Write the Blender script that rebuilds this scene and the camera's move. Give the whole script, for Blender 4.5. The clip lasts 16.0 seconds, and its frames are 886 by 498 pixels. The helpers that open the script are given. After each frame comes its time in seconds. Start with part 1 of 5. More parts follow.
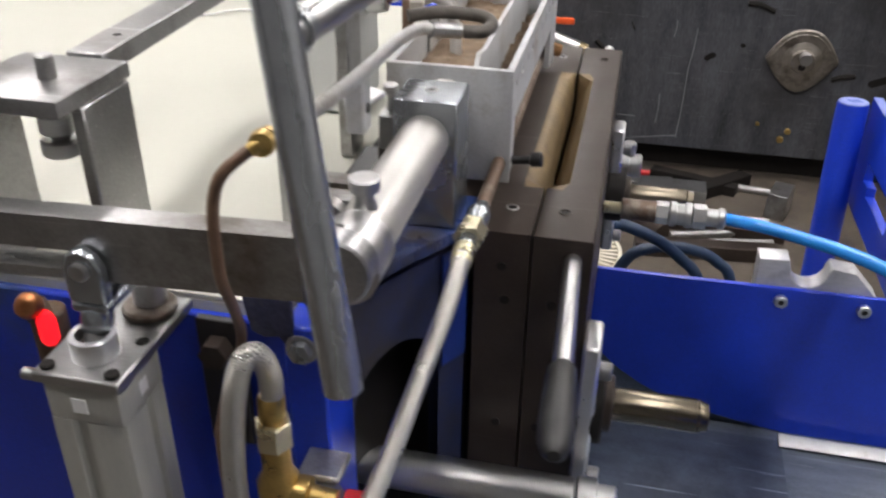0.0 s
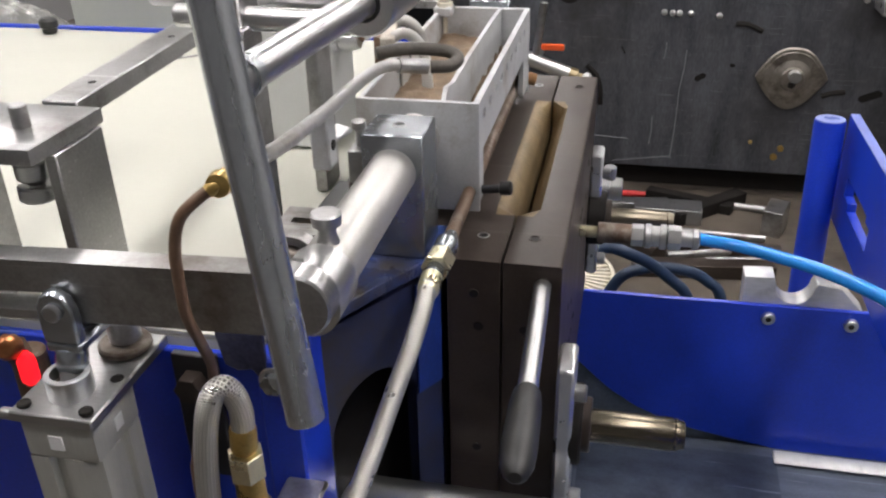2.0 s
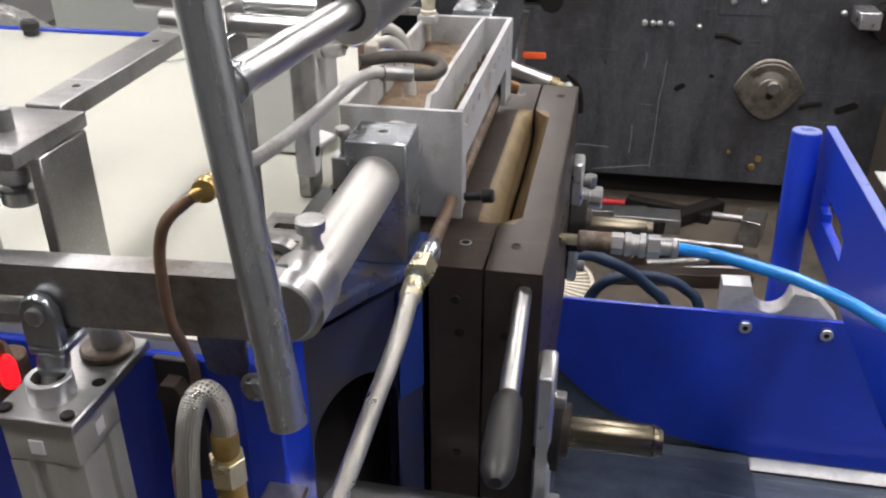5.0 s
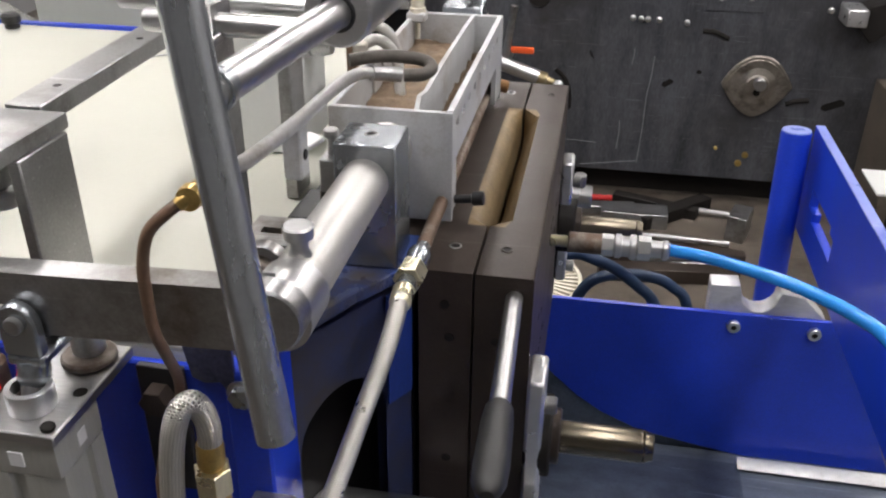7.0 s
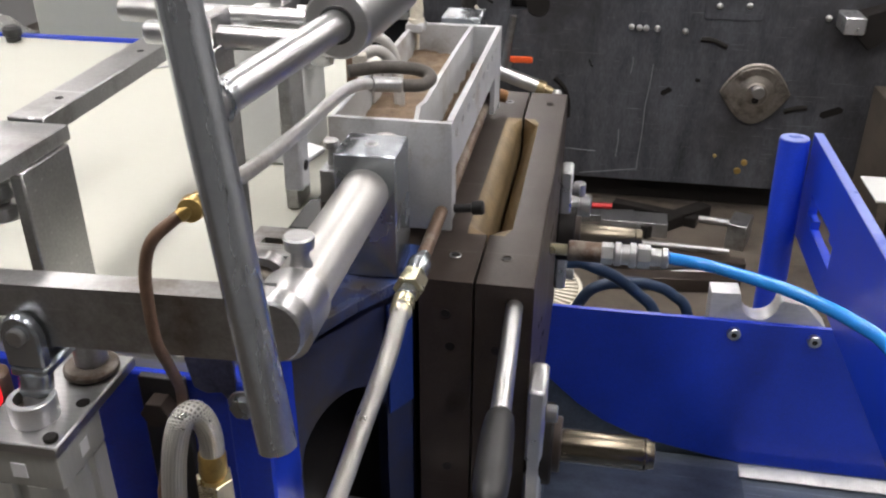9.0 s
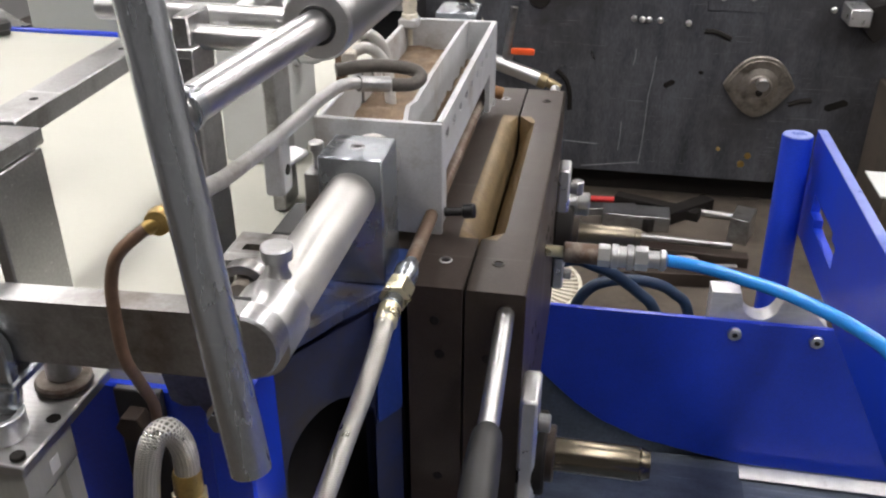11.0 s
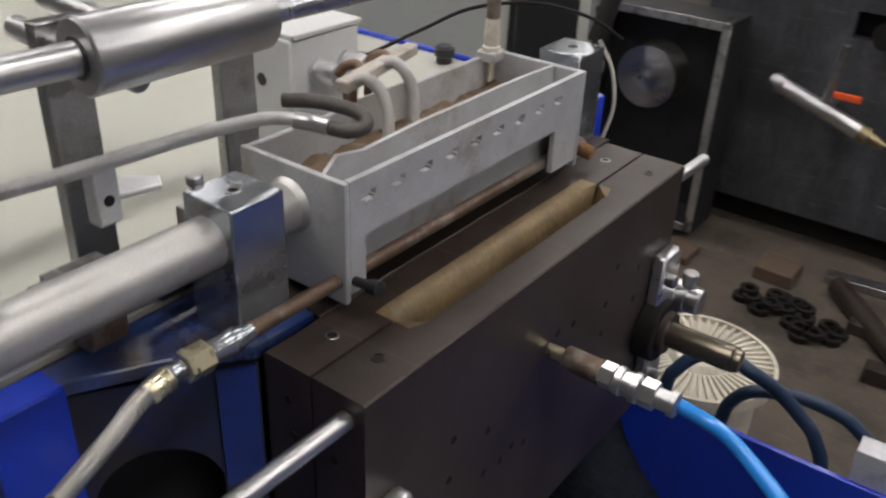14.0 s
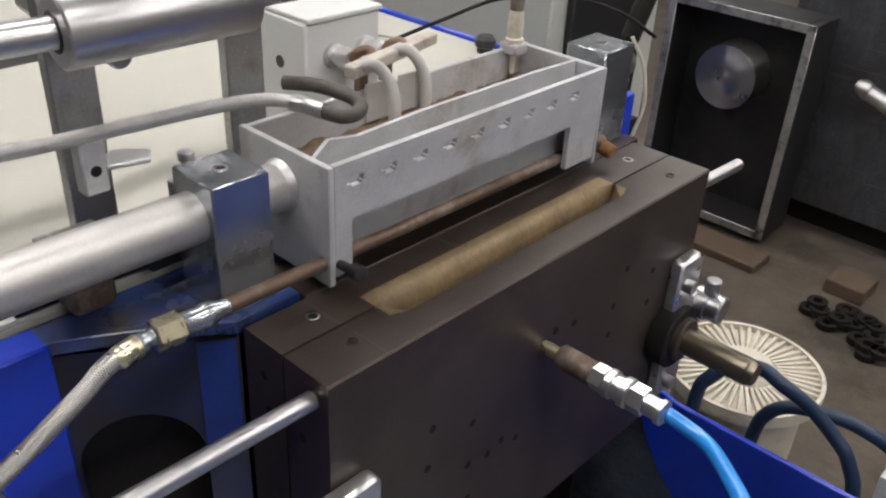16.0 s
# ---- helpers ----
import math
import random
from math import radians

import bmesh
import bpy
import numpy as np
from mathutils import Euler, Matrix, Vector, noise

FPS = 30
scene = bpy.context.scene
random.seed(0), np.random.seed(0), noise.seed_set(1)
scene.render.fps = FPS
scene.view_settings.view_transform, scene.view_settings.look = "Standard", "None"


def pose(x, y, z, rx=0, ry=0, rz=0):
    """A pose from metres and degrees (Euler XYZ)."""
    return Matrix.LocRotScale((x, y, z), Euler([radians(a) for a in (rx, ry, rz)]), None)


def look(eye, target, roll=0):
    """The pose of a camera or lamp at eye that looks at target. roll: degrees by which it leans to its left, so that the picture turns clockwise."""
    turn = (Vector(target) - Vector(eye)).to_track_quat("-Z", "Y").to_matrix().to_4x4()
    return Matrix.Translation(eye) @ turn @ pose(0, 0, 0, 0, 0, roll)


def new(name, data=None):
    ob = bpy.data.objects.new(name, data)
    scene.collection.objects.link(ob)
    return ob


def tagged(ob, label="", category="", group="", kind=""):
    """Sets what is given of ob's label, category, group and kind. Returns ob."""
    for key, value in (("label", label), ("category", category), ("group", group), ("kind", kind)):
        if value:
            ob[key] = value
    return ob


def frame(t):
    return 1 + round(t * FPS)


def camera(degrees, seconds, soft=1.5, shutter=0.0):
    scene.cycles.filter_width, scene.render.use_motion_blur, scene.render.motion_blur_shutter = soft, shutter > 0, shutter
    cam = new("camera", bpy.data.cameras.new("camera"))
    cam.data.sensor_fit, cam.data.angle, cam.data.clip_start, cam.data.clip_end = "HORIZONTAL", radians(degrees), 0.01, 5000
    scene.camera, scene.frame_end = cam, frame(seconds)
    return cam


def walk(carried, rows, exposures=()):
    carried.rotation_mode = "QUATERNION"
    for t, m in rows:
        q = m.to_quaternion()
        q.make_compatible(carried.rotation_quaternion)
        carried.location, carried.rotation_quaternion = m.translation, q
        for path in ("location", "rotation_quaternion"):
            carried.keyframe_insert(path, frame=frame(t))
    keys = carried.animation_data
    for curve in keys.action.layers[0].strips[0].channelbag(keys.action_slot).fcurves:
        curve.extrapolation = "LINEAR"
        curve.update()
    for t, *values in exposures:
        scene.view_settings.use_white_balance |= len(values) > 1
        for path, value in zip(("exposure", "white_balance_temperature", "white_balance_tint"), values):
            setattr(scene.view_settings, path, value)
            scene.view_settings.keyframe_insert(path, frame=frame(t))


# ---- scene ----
cam = camera(53.8, 16.0, soft=2.2, shutter=0.5)
PATH = [
    (0, (0.06, -0.619, 1.493), (-0.306, 1.074, 0.494), 0.7),
    (0.5, (0.1, -0.615, 1.489), (-0.269, 1.056, 0.455), 0.4),
    (1, (0.1, -0.618, 1.495), (-0.275, 1.061, 0.475), -0.4),
    (1.5, (0.094, -0.618, 1.495), (-0.258, 1.074, 0.489), -0.7),
    (2, (0.091, -0.627, 1.503), (-0.295, 1.093, 0.558), -1.4),
    (2.5, (0.085, -0.634, 1.504), (-0.304, 1.091, 0.568), -1.1),
    (3, (0.081, -0.637, 1.503), (-0.297, 1.093, 0.572), -0.5),
    (3.5, (0.083, -0.636, 1.503), (-0.295, 1.093, 0.571), -0.3),
    (4, (0.086, -0.637, 1.505), (-0.295, 1.091, 0.574), -0.5),
    (4.5, (0.091, -0.633, 1.505), (-0.284, 1.094, 0.569), -0.6),
    (5, (0.09, -0.632, 1.506), (-0.252, 1.104, 0.573), -0.2),
    (7.5, (0.084, -0.617, 1.509), (-0.223, 1.117, 0.56), 0.4),
    (8, (0.085, -0.619, 1.509), (-0.22, 1.12, 0.57), 0.3),
    (8.5, (0.085, -0.624, 1.51), (-0.224, 1.121, 0.583), 0.2),
    (11, (0.092, -0.594, 1.511), (-0.226, 1.137, 0.563), 0.1),
    (11.5, (0.095, -0.585, 1.51), (-0.203, 1.146, 0.554), 0.1),
    (12, (0.085, -0.546, 1.502), (-0.119, 1.169, 0.494), 0.3),
    (12.5, (0.04, -0.508, 1.496), (-0.032, 1.181, 0.428), -0.6),
    (13, (0.029, -0.454, 1.493), (-0.004, 1.213, 0.389), -1.8),
    (13.3, (0.089, -0.417, 1.517), (-0.246, 1.242, 0.452), 0.3),
    (13.5, (0.1695, -0.4015, 1.5335), (-0.402, 1.2465, 0.557), 2.85),
    (13.7, (0.273, -0.366, 1.524), (-0.565, 1.197, 0.597), 2.0),
    (14, (0.354, -0.34, 1.53), (-0.665, 1.072, 0.545), 2.5),
    (14.5, (0.38, -0.323, 1.536), (-0.755, 0.999, 0.554), 3.2),
    (15, (0.397, -0.302, 1.531), (-0.758, 0.961, 0.496), 3.7),
    (15.5, (0.408, -0.295, 1.534), (-0.752, 0.97, 0.509), 3.2),
    (16, (0.411, -0.293, 1.534), (-0.742, 0.989, 0.521), 3.1),
]
walk(cam, [(t, look(eye, target, roll)) for t, eye, target, roll in PATH],
     [(0, 0.0, 6500, 14), (11.5, 0.0, 6500, 14), (12.0, 0.0, 6700, 14), (13.0, 0.0, 7300, 14), (13.3, 0.0, 7100, 14), (13.5, -0.3, 6550, 14), (14.0, -0.7, 6500, 14), (14.5, -0.42, 6500, 14), (16.0, -0.33, 6500, 14)])
# ---------- light ----------
world = bpy.data.worlds.new("world")
scene.world = world
world.use_nodes = True
world.node_tree.nodes["Background"].inputs[0].default_value = (0.75, 0.82, 0.9, 1)
world.node_tree.nodes["Background"].inputs[1].default_value = 0.02


# ---------- materials ----------
def mat(name, base, rough=0.5, metal=0.0, var=0.25, scale=40.0, fine=400.0, bump=0.15, dark=None, stretch=(1, 1, 1), spots=0.0,
        spot_col=(0.05, 0.03, 0.02), spec=0.5, coat=0.0, scratch=0.0, emit=0.0, transmission=0.0):
    """A surface with variation at two scales, stains with a shape of their own, and fine relief."""
    m = bpy.data.materials.new(name)
    m.use_nodes = True
    nt = m.node_tree
    N, L = nt.nodes, nt.links
    b = N["Principled BSDF"]
    tc = N.new("ShaderNodeTexCoord")
    mp = N.new("ShaderNodeMapping")
    mp.inputs["Scale"].default_value = stretch
    L.new(tc.outputs["Object"], mp.inputs[0])
    n1 = N.new("ShaderNodeTexNoise")
    n1.inputs["Scale"].default_value, n1.inputs["Detail"].default_value, n1.inputs["Roughness"].default_value = scale, 6, 0.6
    n2 = N.new("ShaderNodeTexNoise")
    n2.inputs["Scale"].default_value, n2.inputs["Detail"].default_value = fine, 4
    L.new(mp.outputs[0], n1.inputs[0])
    L.new(mp.outputs[0], n2.inputs[0])
    ramp = N.new("ShaderNodeValToRGB")
    ramp.color_ramp.elements[0].position, ramp.color_ramp.elements[1].position = 0.3, 0.72
    lo = dark or [c * (1 - var) for c in base]
    hi = [min(1, c * (1 + var * 0.6)) for c in base]
    ramp.color_ramp.elements[0].color, ramp.color_ramp.elements[1].color = (*lo, 1), (*hi, 1)
    mix = N.new("ShaderNodeMath")
    mix.operation = "MULTIPLY_ADD"
    mix.inputs[1].default_value = 0.35
    L.new(n2.outputs[0], mix.inputs[0])
    sub = N.new("ShaderNodeMath")
    sub.operation = "MULTIPLY"
    sub.inputs[1].default_value = 0.65
    L.new(n1.outputs[0], sub.inputs[0])
    L.new(sub.outputs[0], mix.inputs[2])
    L.new(mix.outputs[0], ramp.inputs[0])
    col = ramp.outputs[0]
    if spots > 0:
        n3 = N.new("ShaderNodeTexNoise")
        n3.inputs["Scale"].default_value, n3.inputs["Detail"].default_value, n3.inputs["Roughness"].default_value = scale * 0.35, 9, 0.7
        L.new(tc.outputs["Object"], n3.inputs[0])
        r3 = N.new("ShaderNodeValToRGB")
        r3.color_ramp.elements[0].position, r3.color_ramp.elements[1].position = 0.62 - spots * 0.25, 0.72 - spots * 0.15
        L.new(n3.outputs[0], r3.inputs[0])
        mx = N.new("ShaderNodeMix")
        mx.data_type = "RGBA"
        mx.inputs[7].default_value = (*spot_col, 1)
        L.new(r3.outputs[0], mx.inputs[0])
        L.new(col, mx.inputs[6])
        col = mx.outputs[2]
    if scratch > 0:
        ms = N.new("ShaderNodeMapping")
        ms.inputs["Scale"].default_value = (2, 60, 160)
        ms.inputs["Rotation"].default_value = (0.35, 0.2, 0.5)
        L.new(tc.outputs["Object"], ms.inputs[0])
        n4 = N.new("ShaderNodeTexNoise")
        n4.inputs["Scale"].default_value, n4.inputs["Detail"].default_value = 3, 2
        L.new(ms.outputs[0], n4.inputs[0])
        r4 = N.new("ShaderNodeValToRGB")
        r4.color_ramp.elements[0].position, r4.color_ramp.elements[1].position = 0.68, 0.74
        r4.color_ramp.elements[1].color = (scratch, scratch, scratch, 1)
        L.new(n4.outputs[0], r4.inputs[0])
        mx = N.new("ShaderNodeMix")
        mx.data_type = "RGBA"
        mx.inputs[7].default_value = (*[min(1, c * 2 + 0.18) for c in base], 1)
        L.new(r4.outputs[0], mx.inputs[0])
        L.new(col, mx.inputs[6])
        col = mx.outputs[2]
    L.new(col, b.inputs["Base Color"])
    b.inputs["Metallic"].default_value = metal
    b.inputs["Specular IOR Level"].default_value = spec
    b.inputs["Coat Weight"].default_value = coat
    b.inputs["Coat Roughness"].default_value = 0.15
    b.inputs["Transmission Weight"].default_value = transmission
    rr = N.new("ShaderNodeMapRange")
    rr.inputs[3].default_value, rr.inputs[4].default_value = max(0.03, rough - 0.12), min(1, rough + 0.14)
    L.new(n1.outputs[0], rr.inputs[0])
    L.new(rr.outputs[0], b.inputs["Roughness"])
    if bump > 0:
        bp = N.new("ShaderNodeBump")
        bp.inputs["Strength"].default_value, bp.inputs["Distance"].default_value = bump, 0.002
        L.new(mix.outputs[0], bp.inputs["Height"])
        L.new(bp.outputs[0], b.inputs["Normal"])
    if emit > 0:
        b.inputs["Emission Color"].default_value = (*base, 1)
        b.inputs["Emission Strength"].default_value = emit
    return m


M_MOULD = mat("oiled_tool_steel", (0.066, 0.052, 0.043), 0.38, 0.3, 0.5, 7, 420, 0.08, spots=0.75, spot_col=(0.034, 0.022, 0.018), scratch=0.08)
M_CAVITY = mat("heat_stained_steel", (0.27, 0.195, 0.105), 0.5, 0.3, 0.45, 16, 300, 0.1, spots=0.55, spot_col=(0.13, 0.095, 0.06), stretch=(1, 1, 0.4))
M_STEEL = mat("bare_steel", (0.46, 0.46, 0.46), 0.32, 0.95, 0.25, 14, 700, 0.05, stretch=(0.2, 1, 3), spots=0.25, spot_col=(0.22, 0.2, 0.18), scratch=0.2)
M_DULL = mat("dull_flat_bar_steel", (0.45, 0.45, 0.45), 0.33, 0.95, 0.3, 12, 400, 0.08, spots=0.45, spot_col=(0.16, 0.14, 0.12), scratch=0.25)
M_CHROME = mat("polished_chrome_steel", (0.68, 0.68, 0.68), 0.33, 1.0, 0.12, 10, 600, 0.03, stretch=(1, 0.15, 1), scratch=0.2)
M_PIPE = mat("grey_machined_pipe_steel", (0.58, 0.57, 0.55), 0.46, 0.85, 0.18, 20, 600, 0.05, spots=0.3, spot_col=(0.36, 0.33, 0.3))
M_GALV = mat("galvanised_tube", (0.60, 0.63, 0.66), 0.26, 0.95, 0.3, 10, 500, 0.06, stretch=(3, 3, 0.25), spots=0.3, spot_col=(0.16, 0.18, 0.2), scratch=0.2)
M_SILVER = mat("silver_grey_paint", (0.50, 0.51, 0.52), 0.5, 0.2, 0.2, 30, 500, 0.2, spots=0.34, spot_col=(0.33, 0.30, 0.27), scratch=0.15)
M_ZINC = mat("zinc_plated_block", (0.42, 0.45, 0.48), 0.24, 0.9, 0.2, 20, 500, 0.05, spots=0.3, spot_col=(0.2, 0.22, 0.25))
M_ALU = mat("aluminium", (0.74, 0.74, 0.75), 0.3, 0.9, 0.15, 40, 700, 0.08, scratch=0.2)
M_PROFILE = mat("anodised_aluminium", (0.52, 0.52, 0.48), 0.45, 0.25, 0.15, 30, 400, 0.05, stretch=(4, 4, 0.3))
M_BLUE = mat("blue_enamel_paint", (0.010, 0.047, 0.55), 0.34, 0.0, 0.3, 7, 350, 0.05, spots=0.14, spot_col=(0.02, 0.05, 0.2), coat=0.25)
M_BLUEOLD = mat("grimy_blue_paint", (0.045, 0.095, 0.33), 0.28, 0.0, 0.35, 12, 300, 0.1, spots=0.55, spot_col=(0.06, 0.05, 0.045))
M_CREAM = mat("cream_laminate", (0.49, 0.49, 0.43), 0.5, 0.0, 0.04, 4, 200, 0.03, spots=0.05, spot_col=(0.50, 0.49, 0.40))
M_STICKER = mat("white_sticker", (0.9, 0.9, 0.9), 0.4, 0.0, 0.03, 40, 300, 0.0)
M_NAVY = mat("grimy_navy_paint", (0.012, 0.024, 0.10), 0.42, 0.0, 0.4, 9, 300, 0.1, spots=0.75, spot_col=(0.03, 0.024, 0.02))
M_SAWN = mat("sawn_aluminium", (0.66, 0.66, 0.67), 0.42, 0.45, 0.2, 60, 700, 0.15, stretch=(1, 1, 5), spots=0.2, spot_col=(0.45, 0.45, 0.46))
M_SHEETDARK = mat("dark_smeared_sheet", (0.11, 0.135, 0.18), 0.35, 0.4, 0.5, 9, 200, 0.08, spots=0.5, spot_col=(0.045, 0.055, 0.075), scratch=0.8, stretch=(1, 3, 1))
M_BRASS = mat("brass", (0.62, 0.43, 0.15), 0.3, 0.9, 0.3, 60, 600, 0.08, spots=0.3, spot_col=(0.3, 0.2, 0.08))
M_PALEBRASS = mat("pale_plated_brass", (0.72, 0.66, 0.46), 0.28, 0.9, 0.2, 60, 600, 0.06)
M_COPPER = mat("brown_rubber_hose", (0.19, 0.115, 0.075), 0.42, 0.0, 0.35, 40, 300, 0.1, spots=0.3, spot_col=(0.1, 0.06, 0.04))
M_RUST = mat("rusty_tube", (0.15, 0.10, 0.07), 0.55, 0.45, 0.5, 40, 300, 0.2, spots=0.5, spot_col=(0.3, 0.27, 0.24))
M_DIRT = mat("caked_sand", (0.21, 0.15, 0.10), 0.9, 0.0, 0.45, 60, 500, 0.8, spots=0.4, spot_col=(0.14, 0.09, 0.055))
M_BLACK = mat("black_plastic", (0.02, 0.02, 0.021), 0.4, 0.0, 0.3, 50, 400, 0.05)
# Near-black for dark parts, and for shade painted into gaps and holes.
M_VOID = mat("near_black", (0.014, 0.012, 0.011), 0.6, 0.0, 0.4, 20, 300, 0.1, spec=0.25)
M_CABLE = mat("dark_blue_cable", (0.018, 0.04, 0.085), 0.45, 0.0, 0.3, 40, 400, 0.1)
M_AIR = mat("blue_air_hose", (0.02, 0.26, 0.78), 0.22, 0.0, 0.12, 30, 300, 0.02, coat=0.5)
M_WALL = mat("dark_mill_steel", (0.112, 0.117, 0.134), 0.38, 0.4, 0.65, 4, 70, 0.10, stretch=(3, 3, 0.8), spots=0.6, spot_col=(0.055, 0.054, 0.058), scratch=0.45)
M_BENCH = mat("oily_steel_bench", (0.135, 0.112, 0.09), 0.5, 0.15, 0.4, 9, 160, 0.12, spots=0.5, spot_col=(0.06, 0.05, 0.042), scratch=0.2)
M_SHEET = mat("smeared_sheet_metal", (0.17, 0.2, 0.25), 0.35, 0.4, 0.45, 8, 200, 0.08, spots=0.5, spot_col=(0.05, 0.06, 0.08), scratch=0.35, stretch=(1, 4, 1))
M_IVORY = mat("aged_white_plastic", (0.66, 0.62, 0.52), 0.45, 0.0, 0.16, 30, 300, 0.06, spots=0.3, spot_col=(0.42, 0.37, 0.28))
M_CERAMIC = mat("ceramic_fibre", (0.50, 0.46, 0.40), 0.8, 0.0, 0.25, 60, 500, 0.4, spots=0.4, spot_col=(0.28, 0.22, 0.17))
M_CONDUIT = mat("glass_fibre_sleeve", (0.52, 0.51, 0.49), 0.6, 0.1, 0.15, 60, 900, 0.25, spots=0.25, spot_col=(0.36, 0.34, 0.31))
M_LANCE = mat("dull_galvanised_lance", (0.56, 0.56, 0.55), 0.42, 0.7, 0.2, 30, 600, 0.15, spots=0.3, spot_col=(0.36, 0.34, 0.31))
M_WHITE = mat("white_sheet_metal_paint", (0.62, 0.63, 0.62), 0.45, 0.0, 0.06, 8, 300, 0.03, spots=0.08, spot_col=(0.5, 0.49, 0.46))
M_PALE = mat("pale_grey_panel", (0.50, 0.52, 0.47), 0.6, 0.0, 0.06, 5, 100, 0.03)
M_RED = mat("red_plastic", (0.55, 0.03, 0.03), 0.35, 0.0, 0.2, 40, 300, 0.03)
M_ORANGE = mat("orange_plastic", (0.85, 0.12, 0.03), 0.35, 0.0, 0.15, 40, 300, 0.03)
M_WOOD = mat("brown_wood", (0.115, 0.078, 0.052), 0.65, 0.0, 0.35, 30, 200, 0.2, stretch=(1, 6, 6))
M_LED = mat("red_indicator_glow", (1.0, 0.012, 0.02), 0.4, emit=1.3)
M_WALLPAINT = mat("grey_bounce_paint", (0.30, 0.30, 0.30), 0.8, 0.0, 0.05, 2, 60, 0.05)
M_FLOOR = mat("grey_concrete", (0.27, 0.27, 0.26), 0.7, 0.0, 0.2, 2, 60, 0.2)
M_LAMP = mat("lamp_diffuser", (1.0, 0.98, 0.94), 0.5, emit=23.0)


def braided():
    """Woven steel wire sleeve: two crossing waves in the relief and the colour."""
    m = mat("braided_steel_sleeve", (0.48, 0.46, 0.41), 0.3, 0.9, 0.2, 40, 500, 0.1)
    nt = m.node_tree
    N, L = nt.nodes, nt.links
    b = N["Principled BSDF"]
    uv = N.new("ShaderNodeUVMap")
    mp = N.new("ShaderNodeMapping")
    L.new(uv.outputs[0], mp.inputs[0])
    outs = []
    for sx in (1, -1):
        sep = N.new("ShaderNodeSeparateXYZ")
        L.new(mp.outputs[0], sep.inputs[0])
        a = N.new("ShaderNodeMath")
        a.operation = "MULTIPLY"
        a.inputs[1].default_value = sx * 2 * math.pi * 11
        L.new(sep.outputs[0], a.inputs[0])
        c = N.new("ShaderNodeMath")
        c.operation = "MULTIPLY_ADD"
        c.inputs[1].default_value = 2 * math.pi * 620
        L.new(sep.outputs[1], c.inputs[0])
        L.new(a.outputs[0], c.inputs[2])
        s = N.new("ShaderNodeMath")
        s.operation = "SINE"
        L.new(c.outputs[0], s.inputs[0])
        outs.append(s)
    mx = N.new("ShaderNodeMath")
    mx.operation = "MAXIMUM"
    L.new(outs[0].outputs[0], mx.inputs[0])
    L.new(outs[1].outputs[0], mx.inputs[1])
    bp = N.new("ShaderNodeBump")
    bp.inputs["Strength"].default_value, bp.inputs["Distance"].default_value = 0.6, 0.0006
    L.new(mx.outputs[0], bp.inputs["Height"])
    L.new(bp.outputs[0], b.inputs["Normal"])
    mixc = N.new("ShaderNodeMix")
    mixc.data_type = "RGBA"
    mixc.inputs[6].default_value, mixc.inputs[7].default_value = (0.30, 0.29, 0.26, 1), (0.76, 0.74, 0.69, 1)
    rng = N.new("ShaderNodeMapRange")
    rng.inputs[1].default_value, rng.inputs[2].default_value = -0.4, 0.7
    L.new(mx.outputs[0], rng.inputs[0])
    L.new(rng.outputs[0], mixc.inputs[0])
    L.new(mixc.outputs[2], b.inputs["Base Color"])
    return m


M_BRAID = braided()


# ---------- mesh helpers ----------
def thing(name, label, category, at=(0, 0, 0), group="", kind=""):
    ob = new(name)
    ob.location = at
    ob.empty_display_size = 0.02
    return tagged(ob, label, category, group, kind)


def finish(bm, sharp=40):
    bmesh.ops.recalc_face_normals(bm, faces=bm.faces)
    lim = radians(sharp)
    for f in bm.faces:
        f.smooth = True
    for e in bm.edges:
        e.smooth = len(e.link_faces) == 2 and e.calc_face_angle(0) < lim


def part(name, bm, material, parent=None, label=""):
    finish(bm)
    me = bpy.data.meshes.new(name)
    bm.to_mesh(me)
    bm.free()
    for m in material if isinstance(material, (list, tuple)) else [material]:
        me.materials.append(m)
    ob = new(name, me)
    if parent:
        ob.parent = parent
        if parent.type == "EMPTY":
            ob.matrix_parent_inverse = Matrix.Translation(-Vector(parent.location))
    if label:
        ob["label"] = label
    return ob


def single(name, bm, material, label, category, group="", kind=""):
    return tagged(part(name, bm, material), label, category, group, kind)


def box(x0, x1, y0, y1, z0, z1, bevel=0.0015, bm=None, seg=1):
    out = bm or bmesh.new()
    b = bmesh.new()
    bmesh.ops.create_cube(b, size=1)
    bmesh.ops.transform(b, matrix=Matrix.Translation(((x0 + x1) / 2, (y0 + y1) / 2, (z0 + z1) / 2)) @ Matrix.Diagonal((abs(x1 - x0), abs(y1 - y0), abs(z1 - z0), 1)), verts=b.verts)
    if bevel:
        bmesh.ops.bevel(b, geom=list(b.edges), offset=bevel, segments=seg, profile=0.6, affect="EDGES")
    return join(out, b)


def join(out, b):
    idx = [out.verts.new(v.co) for v in b.verts]
    b.verts.index_update()
    for f in b.faces:
        nf = out.faces.new([idx[v.index] for v in f.verts])
        nf.material_index = f.material_index
    b.free()
    return out


def frame_of(d):
    d = Vector(d).normalized()
    up = Vector((0, 0, 1)) if abs(d.z) < 0.9 else Vector((0, 1, 0))
    s = d.cross(up).normalized()
    return s, s.cross(d).normalized()


